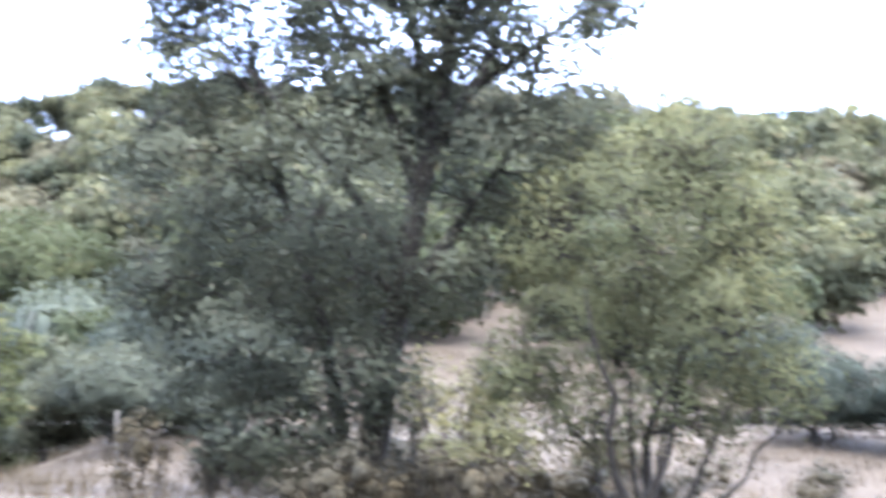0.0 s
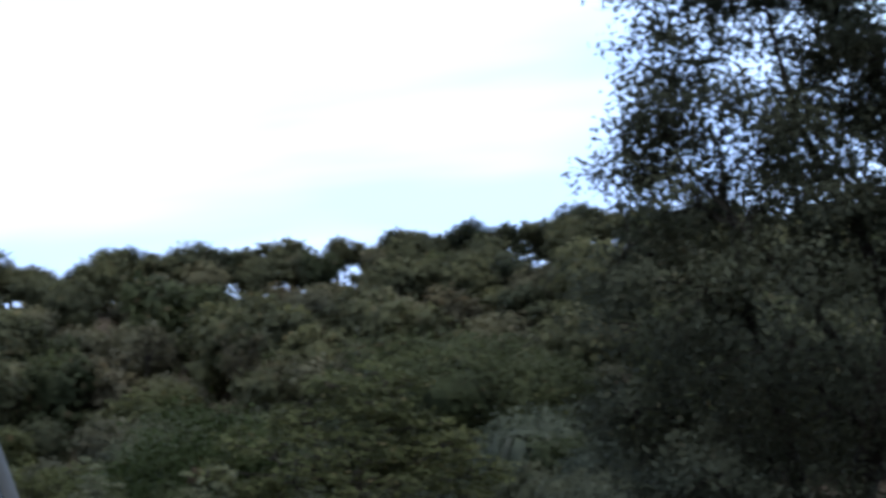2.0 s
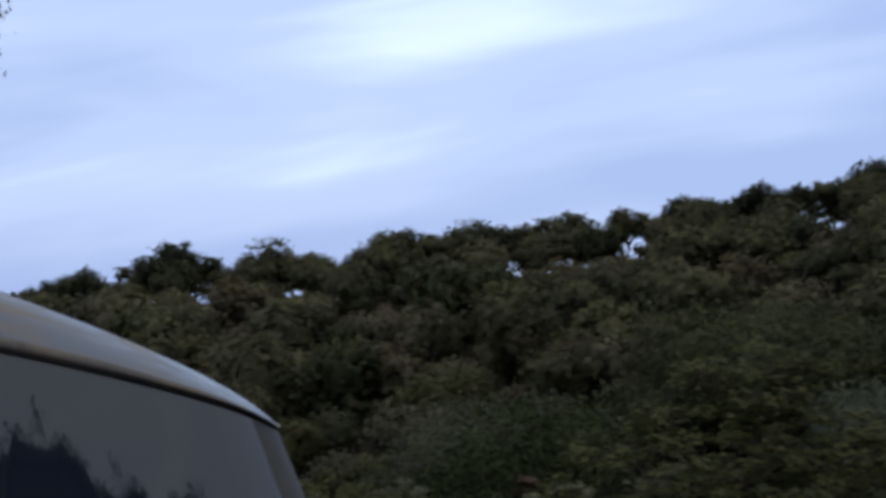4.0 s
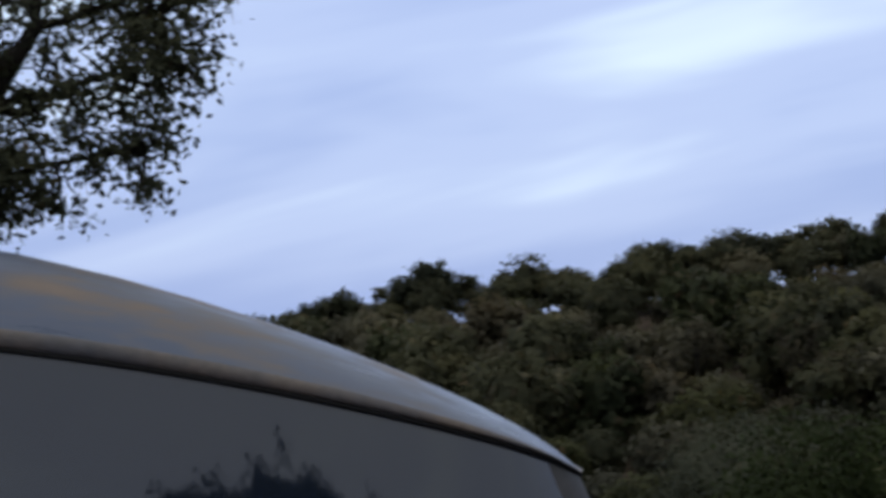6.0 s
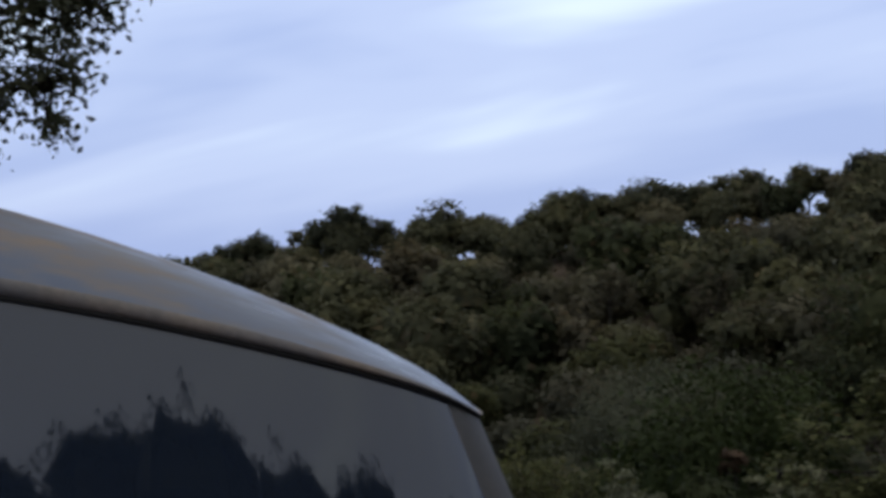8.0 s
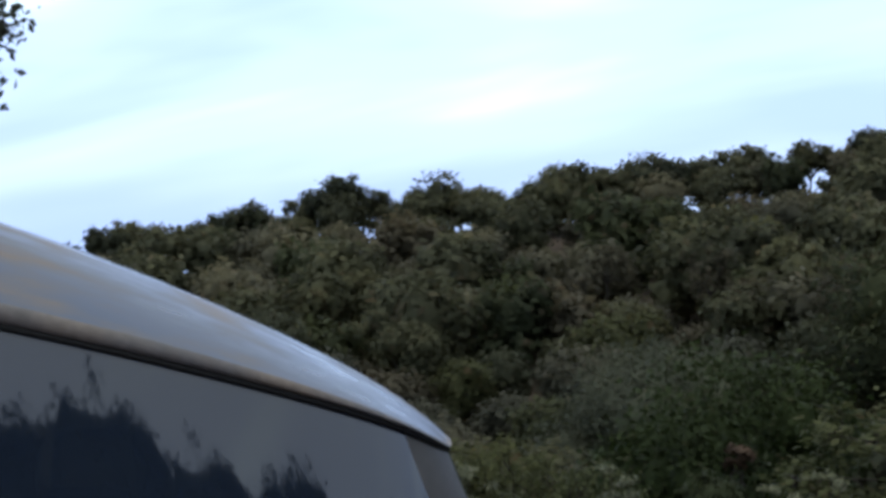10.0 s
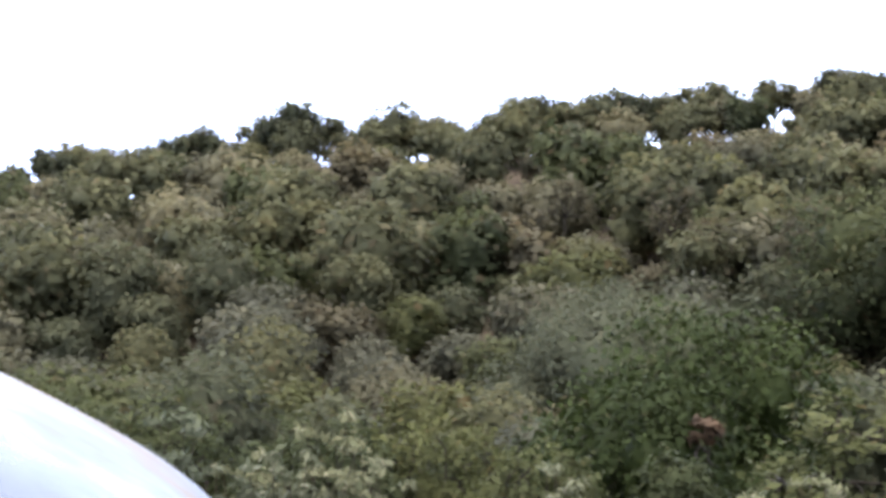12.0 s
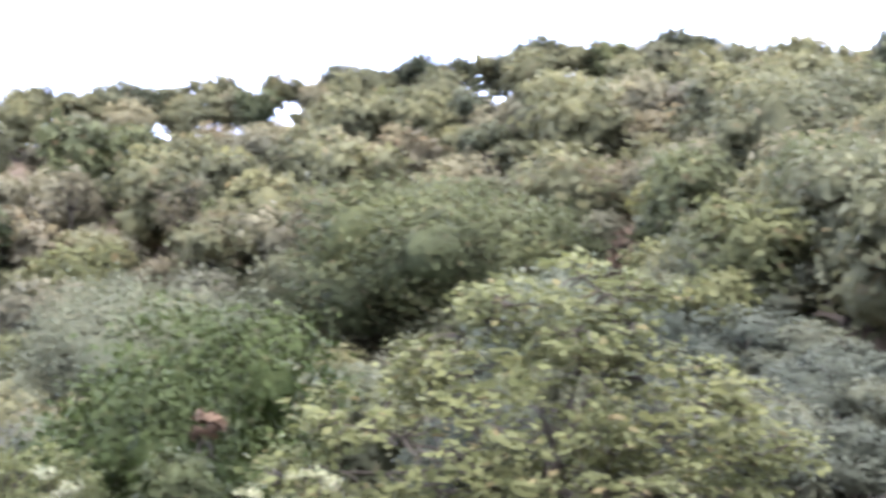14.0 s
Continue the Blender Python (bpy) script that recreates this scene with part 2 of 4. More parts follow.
def tubes(name, limbs, sides=6):
    """Tapered round limbs in one mesh: each a list of (point, radius)."""
    verts, faces = [], []
    for limb in limbs:
        base = len(verts)
        for i, (p, r) in enumerate(limb):
            p = np.asarray(p, float)
            q = np.asarray(limb[min(i + 1, len(limb) - 1)][0], float) - np.asarray(limb[max(i - 1, 0)][0], float)
            q /= np.linalg.norm(q) + 1e-9
            ref = np.array([0.0, 0.0, 1.0]) if abs(q[2]) < 0.9 else np.array([1.0, 0.0, 0.0])
            a = np.cross(q, ref)
            a /= np.linalg.norm(a) + 1e-9
            b = np.cross(q, a)
            for k in range(sides):
                w = 2 * math.pi * k / sides
                verts.append(p + r * (math.cos(w) * a + math.sin(w) * b))
        for i in range(len(limb) - 1):
            for k in range(sides):
                k2 = (k + 1) % sides
                faces.append((base + i * sides + k, base + i * sides + k2, base + (i + 1) * sides + k2, base + (i + 1) * sides + k))
        end = base + (len(limb) - 1) * sides
        faces.append(tuple(end + k for k in range(sides)))
    return mesh_from(name, verts, faces, True)


def limb_path(start, end, r0, r1, rng, steps=6, wobble=0.08, sag=0.0):
    start, end = np.asarray(start, float), np.asarray(end, float)
    length = np.linalg.norm(end - start)
    out = []
    for i in range(steps + 1):
        f = i / steps
        p = start + (end - start) * f
        p = p + rng.normal(0, 1, 3) * wobble * length * math.sin(math.pi * f) * 0.6
        p[2] += sag * length * math.sin(math.pi * f)
        out.append((p, r0 + (r1 - r0) * f ** 0.8))
    return out


def clumps_in_lobes(lobes, count, rng, shell=0.62):
    """Clump centres near the skins of several ellipsoid lobes, none deep inside another."""
    pts, outs = [], []
    weights = np.array([l[1][0] * l[1][1] + l[1][1] * l[1][2] for l in lobes])
    weights = weights / weights.sum()
    while len(pts) < count:
        c, r = lobes[rng.choice(len(lobes), p=weights)]
        d = rng.normal(0, 1, 3)
        d /= np.linalg.norm(d)
        f = rng.uniform(shell, 1.05)
        p = np.asarray(c) + d * np.asarray(r) * f
        inside = any((((p - np.asarray(c2)) / np.asarray(r2)) ** 2).sum() < 0.42 for c2, r2 in lobes)
        if inside and rng.random() < 0.85:
            continue
        pts.append(p)
        outs.append(d)
    return np.array(pts), np.array(outs)


def foliage(name, clumps, outs, per, spread, size, rng, flat=0.7, droop=0.0, stray=0.5):
    n = len(clumps)
    c = np.repeat(clumps, per, 0)
    o = np.repeat(outs, per, 0)
    off = rng.normal(0, 1, (n * per, 3)) * np.array([1, 1, flat]) * spread
    off[:, 2] -= droop * np.abs(off[:, 2])
    up = np.tile(np.array([0, 0, 0.55]), (n * per, 1))
    return leaf_mesh(name, c + off, o * 0.6 + up, size, rng, stray=stray)


# ---------------------------------------------------------------- the lie of the land
STAND = (0.548, 3.457)          # the point on the track from which the slope is laid out
RIDGE_AZ = np.array([-180, -60, -25, -12, -9, -6, -3, 0, 3, 6, 9, 12, 15, 18, 21, 24, 27, 30, 34, 38, 43, 48, 53, 60, 80, 110, 180.0])
RIDGE_EL = np.array([-1.5, -1.4, -1.4, -1.1, -0.61, -0.01, 0.5, 1.03, 1.5, 2.0, 2.23, 2.43, 2.71, 3.14, 3.61, 3.97, 4.28, 4.5, 4.5, 4.34, 4.11, 3.91, 3.71, 3.3, 2.0, -1.0, -1.5])
RIDGE_R = 90.0


def ridge_ground(az):
    return 1.7 + RIDGE_R * np.tan(np.radians(np.interp(az, RIDGE_AZ, RIDGE_EL))) - 2.7


def smooth(a, b, v):
    f = np.clip((v - a) / (b - a), 0, 1)
    return f * f * (3 - 2 * f)


def ground_z(x, y):
    x, y = np.asarray(x, float), np.asarray(y, float)
    dx, dy = x - STAND[0], y - STAND[1]
    rho, az = np.hypot(dx, dy), np.degrees(np.arctan2(dx, dy))
    top = ridge_ground(az)
    near = -1.9 * np.clip((rho - 3) / 11, 0, 1) ** 1.6
    side = -1.6 * np.clip((rho - 1.5) / 12.5, 0, 1) ** 1.1
    w_side = smooth(20, 40, az) * (1 - smooth(110, 150, az))
    near = near * (1 - w_side) + side * w_side
    gully = near - 4.6 * np.clip((rho - 14) / 28, 0, 1) + (top + 6.5) * np.clip((rho - 42) / (RIDGE_R - 42), 0, 1)
    shelf = near + (top + 1.6) * np.clip((rho - 25) / (RIDGE_R - 25), 0, 1) ** 1.1
    w = smooth(24, 35, az)
    z = gully * (1 - w) + shelf * w
    z = z - (top + 3.5) * smooth(RIDGE_R + 2, RIDGE_R + 70, rho)
    z = z - 0.03 * np.clip(rho - 165, 0, None)
    back = smooth(100, 140, np.abs(az))
    z = z * (1 - back * smooth(0, 6, rho)) + back * 0.0
    return z + 0.05 * np.sin(x * 1.3 + 0.7 * y) * np.sin(y * 0.9 - 0.4 * x) * smooth(3, 8, rho)


def at(az, rho):
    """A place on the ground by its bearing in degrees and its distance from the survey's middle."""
    x = STAND[0] + rho * math.sin(radians(az))
    y = STAND[1] + rho * math.cos(radians(az))
    return x, y, float(ground_z(x, y))


def ground_sheet():
    ticks = np.concatenate([-np.geomspace(2500, 104, 20), np.linspace(-102, 102, 171), np.geomspace(104, 2500, 20)])
    n = len(ticks)
    gx, gy = np.meshgrid(ticks, ticks + 8)
    gz = ground_z(gx, gy)
    verts = np.stack([gx, gy, gz], -1).reshape(-1, 3)
    faces = [(j * n + i, j * n + i + 1, (j + 1) * n + i + 1, (j + 1) * n + i) for j in range(n - 1) for i in range(n - 1)]
    ob = part("ground", mesh_from("ground", verts, faces, True), M_SOIL)
    return tagged(ob, "dry pinkish stony soil falling to a gully and rising to a hill", "ground", kind="structure")


ground = ground_sheet()


# ---------------------------------------------------------------- shrubs and trees
def core_cells(lobes, grow, rng, bands=5, sides=8):
    """The dense inside of a crown as many broad leaves, four corners each, so that it joins the leaf mesh."""
    cells = []
    for c, r in lobes:
        c, r = np.asarray(c), np.asarray(r) * grow
        for i in range(bands):
            t0, t1 = math.pi * i / bands, math.pi * (i + 1) / bands
            for k in range(sides):
                p0, p1 = 2 * math.pi * k / sides, 2 * math.pi * (k + 1) / sides
                cell = [c + r * np.array([math.sin(t) * math.cos(p), math.sin(t) * math.sin(p), math.cos(t)]) for t, p in ((t0, p0), (t1, p0), (t1, p1), (t0, p1))]
                cells.append(np.array(cell) + rng.normal(0, 0.07 * r.mean(), (4, 3)))
    return np.array(cells)


def add_cells(me, cells):
    """The mesh with more four-cornered cells."""
    co = np.empty(len(me.vertices) * 3)
    me.vertices.foreach_get("co", co)
    v = np.concatenate([co.reshape(-1, 3), cells.reshape(-1, 3)])
    n = len(v) // 4
    out = bpy.data.meshes.new(me.name)
    out.vertices.add(n * 4)
    out.vertices.foreach_set("co", v.ravel())
    out.loops.add(n * 4)
    out.loops.foreach_set("vertex_index", np.arange(n * 4, dtype=np.int32))
    out.polygons.add(n)
    out.polygons.foreach_set("loop_start", np.arange(0, n * 4, 4, dtype=np.int32))
    out.update(calc_edges=True)
    bpy.data.meshes.remove(me)
    return out


SOFT = {}


def soft_crown(me, lobes, rng, jitter=0.18):
    """Leaves face outwards and are shaded as the rounded lobe that they clothe."""
    co = np.empty(len(me.vertices) * 3)
    me.vertices.foreach_get("co", co)
    v = co.reshape(-1, 4, 3)
    broad = np.linalg.norm(v[:, 2] - v[:, 0], axis=1) > 2.6 * np.median(np.linalg.norm(v[:, 2] - v[:, 0], axis=1))
    def lobe_way(pts):
        best, way = np.full(len(pts), 1e9), np.zeros((len(pts), 3))
        for c, r in lobes:
            q = (pts - np.asarray(c, float)) / np.asarray(r, float)
            d2 = (q * q).sum(1)
            near = d2 < best
            best[near], way[near] = d2[near], (q / np.asarray(r, float))[near]
        return way / (np.linalg.norm(way, axis=1)[:, None] + 1e-9)

    face = np.cross(v[:, 1] - v[:, 0], v[:, 2] - v[:, 1])
    turn = (face * lobe_way(v.mean(1))).sum(1) < 0
    v[turn] = v[turn][:, ::-1]
    me.vertices.foreach_set("co", v.ravel())
    stray = rng.normal(0, jitter, (len(v), 3)) * np.where(broad, 0.0, 1.0)[:, None]
    n = lobe_way(v.reshape(-1, 3)) + np.repeat(stray, 4, 0)
    n /= np.linalg.norm(n, axis=1)[:, None] + 1e-9
    set_soft(me, n)
    SOFT[me.name] = n
    return me


def set_soft(me, n):
    me.polygons.foreach_set("use_smooth", np.ones(len(me.polygons), dtype=bool))
    me.update()
    me.normals_split_custom_set_from_vertices(n.tolist())


def shrub(name, seed, mat, width, height, lobes_n, clumps_n, per, leaf, label, stem=M_TWIG, bands=5, sides=7, core=0.7):
    """A rounded shrub: a dome with bumps, on a few stems; stands at its origin."""
    rng = np.random.default_rng(seed)
    root = new(name)
    tagged(root, label, "shrub")
    lobes = [((0, 0, height * 0.52), (width * 0.36, width * 0.36, height * 0.42))]
    for i in range(lobes_n):
        w = 2 * math.pi * i / lobes_n + rng.uniform(-0.5, 0.5)
        d = width * rng.uniform(0.16, 0.34)
        hh = height * rng.uniform(0.25, 0.8)
        rr = width * rng.uniform(0.12, 0.2)
        lobes.append(((d * math.cos(w), d * math.sin(w), hh), (rr, rr, min(hh * 0.95, rr * rng.uniform(0.8, 1.1)))))
    pts, outs = clumps_in_lobes(lobes, clumps_n, rng, 0.86)
    crown = foliage("crown", pts, outs, per, width * 0.05, leaf, rng, stray=0.4)
    part("crown", soft_crown(add_cells(crown, core_cells(lobes, core, rng, bands, sides)), lobes, rng), mat, root)
    limbs = []
    for c, r in lobes[:6]:
        limbs.append(limb_path((rng.normal(0, 0.06), rng.normal(0, 0.06), -0.15), np.asarray(c) + (0, 0, r[2] * 0.3), 0.03 * width / 1.6, 0.012, rng))
    tagged(part("stem", tubes("stem", limbs, 5), stem, root), kind="stuff")
    return root


def crown_tree(name, seed, mat, width, height, clumps_n, per, leaf, label, bole=0.4, bare=1.0):
    """A small holm oak: trunk with limbs under a broken, flattened crown."""
    rng = np.random.default_rng(seed)
    root = new(name)
    tagged(root, label, "tree")
    lobes = [((0, 0, height * 0.74), (width * 0.27, width * 0.27, height * 0.23))]
    for i in range(8):
        w = 2 * math.pi * i / 8 + rng.uniform(-0.5, 0.5)
        d = width * rng.uniform(0.2, 0.36)
        lobes.append(((d * math.cos(w), d * math.sin(w), height * rng.uniform(0.5, 0.84)),
                      (width * rng.uniform(0.11, 0.19), width * rng.uniform(0.11, 0.19), height * rng.uniform(0.09, 0.15))))
    pts, outs = clumps_in_lobes(lobes, clumps_n, rng, 0.45)
    crown = foliage("crown", pts, outs, per, width * 0.03, leaf, rng, stray=0.5)
    part("crown", soft_crown(add_cells(crown, core_cells(lobes, 0.55 * bare, rng, 4, 5)), lobes, rng), mat, root)
    fork = np.array([rng.normal(0, 0.05), rng.normal(0, 0.05), height * bole])
    limbs = [limb_path((0, 0, -0.25), fork, 0.05 * width / 2, 0.035 * width / 2, rng, 4, 0.05)]
    for c, r in lobes:
        limbs.append(limb_path(fork, np.asarray(c), 0.03 * width / 2, 0.008, rng, 5, 0.1))
    part("trunk", tubes("trunk", limbs, 6), M_BARK, root)
    return root


# the kinds that clothe the hill: near ones in small leaves, farther ones in fewer
def hill_kinds(clumps, per, leaf, bands, sides):
    k = lambda n: int(n * clumps)
    return [
        shrub("shrub", 11, M_OLIVE, 1.8, 1.4, 7, k(150), per, leaf, "grey-green rounded shrub on the scrub hillside", M_TWIG, bands, sides),
        shrub("shrub", 12, M_OAK, 1.7, 1.7, 6, k(150), per, leaf, "dull green holm oak shrub on the scrub hillside", M_TWIG, bands, sides),
        shrub("shrub", 13, M_GREEN, 1.6, 1.8, 6, k(140), per, leaf, "deep green bushy shrub on the scrub hillside", M_TWIG, bands, sides),
        shrub("shrub", 14, M_BROWN, 1.6, 1.2, 7, k(130), per, leaf, "brownish half-dry shrub on the scrub hillside", M_TWIG, bands, sides),
        shrub("shrub", 15, M_LIME, 1.2, 1.3, 5, k(110), per, leaf, "yellowish green shrub among darker scrub", M_TWIG, bands, sides),
        shrub("shrub", 16, M_OLIVE, 2.2, 1.5, 9, k(190), per, leaf, "broad grey-green shrub on the scrub hillside", M_TWIG, bands, sides),
        shrub("shrub", 17, M_OAK, 2.0, 2.1, 8, k(190), per, leaf, "tall dull green oak scrub on the hillside", M_TWIG, bands, sides),
        shrub("shrub", 18, M_RUST, 0.8, 1.1, 4, k(60), per, leaf, "small rust-red dying shrub among green scrub", M_TWIG, bands, sides),
    ]


HILL_KINDS = hill_kinds(4.4, 3, 0.07, 4, 5)
FAR_KINDS = hill_kinds(2.3, 3, 0.096, 4, 5)
RIDGE_KINDS = [
    crown_tree("tree", 31, M_OAK, 3.0, 3.1, 572, 4, 0.115, "small holm oak standing on the ridge against the sky"),
    crown_tree("tree", 32, M_OAK, 3.6, 2.9, 642, 4, 0.115, "broad flat-topped holm oak on the ridge"),
    crown_tree("tree", 33, M_SHADE, 2.5, 2.9, 504, 4, 0.115, "dark rounded holm oak on the ridge"),
    crown_tree("tree", 34, M_SHADE, 2.2, 3.4, 480, 4, 0.115, "slim dark holm oak on the ridge"),
]


def stand(thing, az, rho, turn, scale, sink=0.0, group=""):
    x, y, z = at(az, rho)
    c = copy_thing(thing, Matrix.Identity(4))
    c.matrix_basis = Matrix.LocRotScale((x, y, z - sink), Euler((0, 0, turn)), (scale, scale, scale * random.uniform(0.85, 1.15)))
    if group:
        c["group"] = group
    return c


def joined_scrub(kinds, spots):
    """The far scrub, too many to count: the crowns of one leaf joined into one mesh."""
    by_mat = {}
    for i, az, rho, turn, scale in spots:
        crown = [c for c in kinds[i].children if c.name.startswith("crown")][0]
        me = crown.data
        co = np.empty(len(me.vertices) * 3)
        me.vertices.foreach_get("co", co)
        co = co.reshape(-1, 3) * scale
        c, s = math.cos(turn), math.sin(turn)
        x, y, z = at(az, rho)
        co = np.stack([co[:, 0] * c - co[:, 1] * s + x, co[:, 0] * s + co[:, 1] * c + y, co[:, 2] + z - 0.05], 1)
        n = SOFT[me.name]
        n = np.stack([n[:, 0] * c - n[:, 1] * s, n[:, 0] * s + n[:, 1] * c, n[:, 2]], 1)
        by_mat.setdefault(me.materials[0], []).append((co, n))
    for mat, lots in by_mat.items():
        v, soft = (np.concatenate([l[k] for l in lots]) for k in (0, 1))
        n = len(v) // 4
        me = bpy.data.meshes.new("scrub")
        me.vertices.add(n * 4)
        me.vertices.foreach_set("co", v.ravel())
        me.loops.add(n * 4)
        me.loops.foreach_set("vertex_index", np.arange(n * 4, dtype=np.int32))
        me.polygons.add(n)
        me.polygons.foreach_set("loop_start", np.arange(0, n * 4, 4, dtype=np.int32))
        me.update(calc_edges=True)
        set_soft(me, soft)
        tagged(part("scrub", me, mat), "dense far scrub covering the upper hillside", "scrub", kind="stuff")


def clothe_hill():
    rng = random.Random(5)
    kept, far, singles = [], [], 0
    for _ in range(25000):
        az, rho = rng.uniform(-12, 57), math.sqrt(rng.uniform(27 ** 2, 92 ** 2))
        if 26 < az < 50 and rho < 30 or 22 < az < 30 and 64 < rho < 80 and rng.random() < 0.4 or 28.5 < az < 32.5 and 44 < rho < 55 and rng.random() < 0.45:
            continue
        x, y = rho * math.sin(radians(az)), rho * math.cos(radians(az))
        # a bare brown strip runs up the slope beside the oak
        if 35.5 < math.degrees(math.atan2(x + 0.95, y + 8.4)) < 39.5 and rho < 66 and rng.random() < 0.8:
            continue
        size = 1.2 + 0.75 * (rho - 27) / 60
        gap = 1.72 * size * (0.85 if rng.random() < 0.4 else 1.25)
        if any((x - a) ** 2 + (y - b) ** 2 < gap * gap for a, b in kept):
            continue
        kept.append((x, y))
        i = rng.choices(range(8), (4, 4.6, 3.4, 2.3, 1.0, 3, 3.4, 0.02))[0]
        turn, scale = rng.uniform(0, 6.28), size * rng.uniform(0.7, 1.5)
        if rho > 77:
            scale = min(scale * 0.84, 1.72)
        if rho < 58 and -7 < az < 38 and singles < 290:
            singles += 1
            stand(HILL_KINDS[i], az, rho, turn, scale, 0.05, "scrub on the hillside")
        else:
            far.append((i, az, rho, turn, scale))
    joined_scrub(FAR_KINDS, far)


def clothe_ridge():
    rng = random.Random(21)
    az = -16.0
    while az < 62:
        kind = rng.choice(RIDGE_KINDS[:3])
        stand(kind, az, RIDGE_R + rng.uniform(-2, 3), rng.uniform(0, 6.28), rng.uniform(1.0, 1.3) * (0.88 if 3 < az < 9 else 1 if az < 40 else 0.8), 0.4, "oaks along the ridge")
        az += rng.uniform(0.6, 1.35)
    for _ in range(22):
        kind = rng.choice(RIDGE_KINDS)
        stand(kind, rng.uniform(-12, 50), rng.uniform(50, 78), rng.uniform(0, 6.28), rng.uniform(0.8, 1.3), 0.4, "oaks scattered over the slope")


def half_bare_oaks():
    """A few thin brownish oaks with bare boles part way up the slope."""
    rng = random.Random(4)
    proto = crown_tree("tree", 36, M_BROWN, 2.3, 4.0, 90, 8, 0.09, "thin half-bare brownish oak on the slope", 0.55, 0.3)
    for az, rho in ((15.6, 57), (17.2, 60), (14.3, 62), (18.6, 56), (11.0, 66)):
        stand(proto, az, rho, rng.uniform(0, 6.28), rng.uniform(0.95, 1.2), 0.1, "half-bare oaks on the slope")
    for o in (*proto.children_recursive, proto):
        bpy.data.objects.remove(o)


clothe_hill()
clothe_ridge()
half_bare_oaks()
for proto in HILL_KINDS + FAR_KINDS + RIDGE_KINDS:
    for o in (*proto.children_recursive, proto):
        bpy.data.objects.remove(o)


# ---------------------------------------------------------------- the car
def car_paint(name):
    m, nt, bsdf = material(name)
    dust = noise_node(nt, 2.3, 7.0, 0.6)
    run = nt.nodes.new("ShaderNodeMapping")
    run.inputs["Scale"].default_value = (0.55, 2.6, 2.6)
    nt.links.new(dust.inputs["Vector"].links[0].from_socket, run.inputs["Vector"])
    nt.links.new(run.outputs["Vector"], dust.inputs["Vector"])
    fine = noise_node(nt, 60.0, 3.0)
    r = ramp_node(nt, [(0.34, (0.02, 0.034, 0.068)), (0.48, (0.036, 0.05, 0.088)), (0.56, (0.062, 0.064, 0.08)), (0.64, (0.105, 0.082, 0.068)), (0.74, (0.14, 0.1, 0.074))])
    nt.links.new(dust.outputs["Fac"], r.inputs["Fac"])
    nt.links.new(r.outputs["Color"], bsdf.inputs["Base Color"])
    bsdf.inputs["Metallic"].default_value = 0.0
    rr = ramp_node(nt, [(0.36, (0.22, 0.22, 0.22)), (0.66, (0.6, 0.6, 0.6))])
    nt.links.new(dust.outputs["Fac"], rr.inputs["Fac"])
    nt.links.new(rr.outputs["Color"], bsdf.inputs["Roughness"])
    bsdf.inputs["Specular IOR Level"].default_value = 0.34
    bsdf.inputs["Coat Weight"].default_value = 0.07
    bsdf.inputs["Coat Roughness"].default_value = 0.2
    return m


M_PAINT = car_paint("silver_grey_paint")
M_DUST = rough_material("dusty_paint", [(0.32, (0.045, 0.046, 0.055)), (0.66, (0.105, 0.082, 0.066))], 4.0, 40.0, rough=0.55, bump=0.1)
M_RUBBER, _nt, _b = material("black_rubber")
_b.inputs["Base Color"].default_value, _b.inputs["Roughness"].default_value = (0.006, 0.006, 0.0065, 1), 0.75
_b.inputs["Specular IOR Level"].default_value = 0.15
# dark brown that paints a dark tree's reflection on the rear corners
M_DARK_CORNER = rough_material("dark_corner_reflection", [(0.3, (0.02, 0.018, 0.017)), (0.7, (0.034, 0.03, 0.027))], 6.0, 50.0, rough=0.55, bump=0.05)
M_GLASS, _nt, _b = material("tinted_glass")
_b.inputs["Base Color"].default_value, _b.inputs["Roughness"].default_value = (0.008, 0.012, 0.021, 1), 0.03
_b.inputs["IOR"].default_value, _b.inputs["Specular IOR Level"].default_value = 1.62, 0.5
M_RIM, _nt, _b = material("steel_rim")
_b.inputs["Base Color"].default_value, _b.inputs["Metallic"].default_value, _b.inputs["Roughness"].default_value = (0.45, 0.45, 0.46, 1), 1.0, 0.35
M_LAMP, _nt, _b = material("red_lamp_plastic")
_b.inputs["Base Color"].default_value, _b.inputs["Roughness"].default_value = (0.3, 0.015, 0.012, 1), 0.15

CAR_LEN = 3.9


def gutter(x):
    """Height of the gutter above the rear corner, x from the rear end forwards (negative)."""
    run = min(max(-x, 0.0), 1.9)
    f = max(0.0, -x - 1.9)
    return 0.045 * (1 - math.exp(-run / 0.1)) + 0.335 * run - 0.06 * run * run + 0.107 * f - 0.15 * f * f


def rail(x):
    """Height of the upright rail between the gutter and the crease of the roof, growing forwards."""
    return 0.052 * (1 - math.exp(-max(-x, 0.0) / 0.7))


def loop_points(inset_x0, inset_x1, half, power, n=240):
    """A closed rounded oblong in plan, from the rear end forwards."""
    a = (CAR_LEN - inset_x0 - inset_x1) / 2
    cx = -inset_x0 - a
    pts = []
    for k in range(n):
        w = 2 * math.pi * k / n
        c, s = math.cos(w), math.sin(w)
        pts.append((cx + a * math.copysign(abs(c) ** (2 / power), c), half * math.copysign(abs(s) ** (2 / power), s)))
    return pts


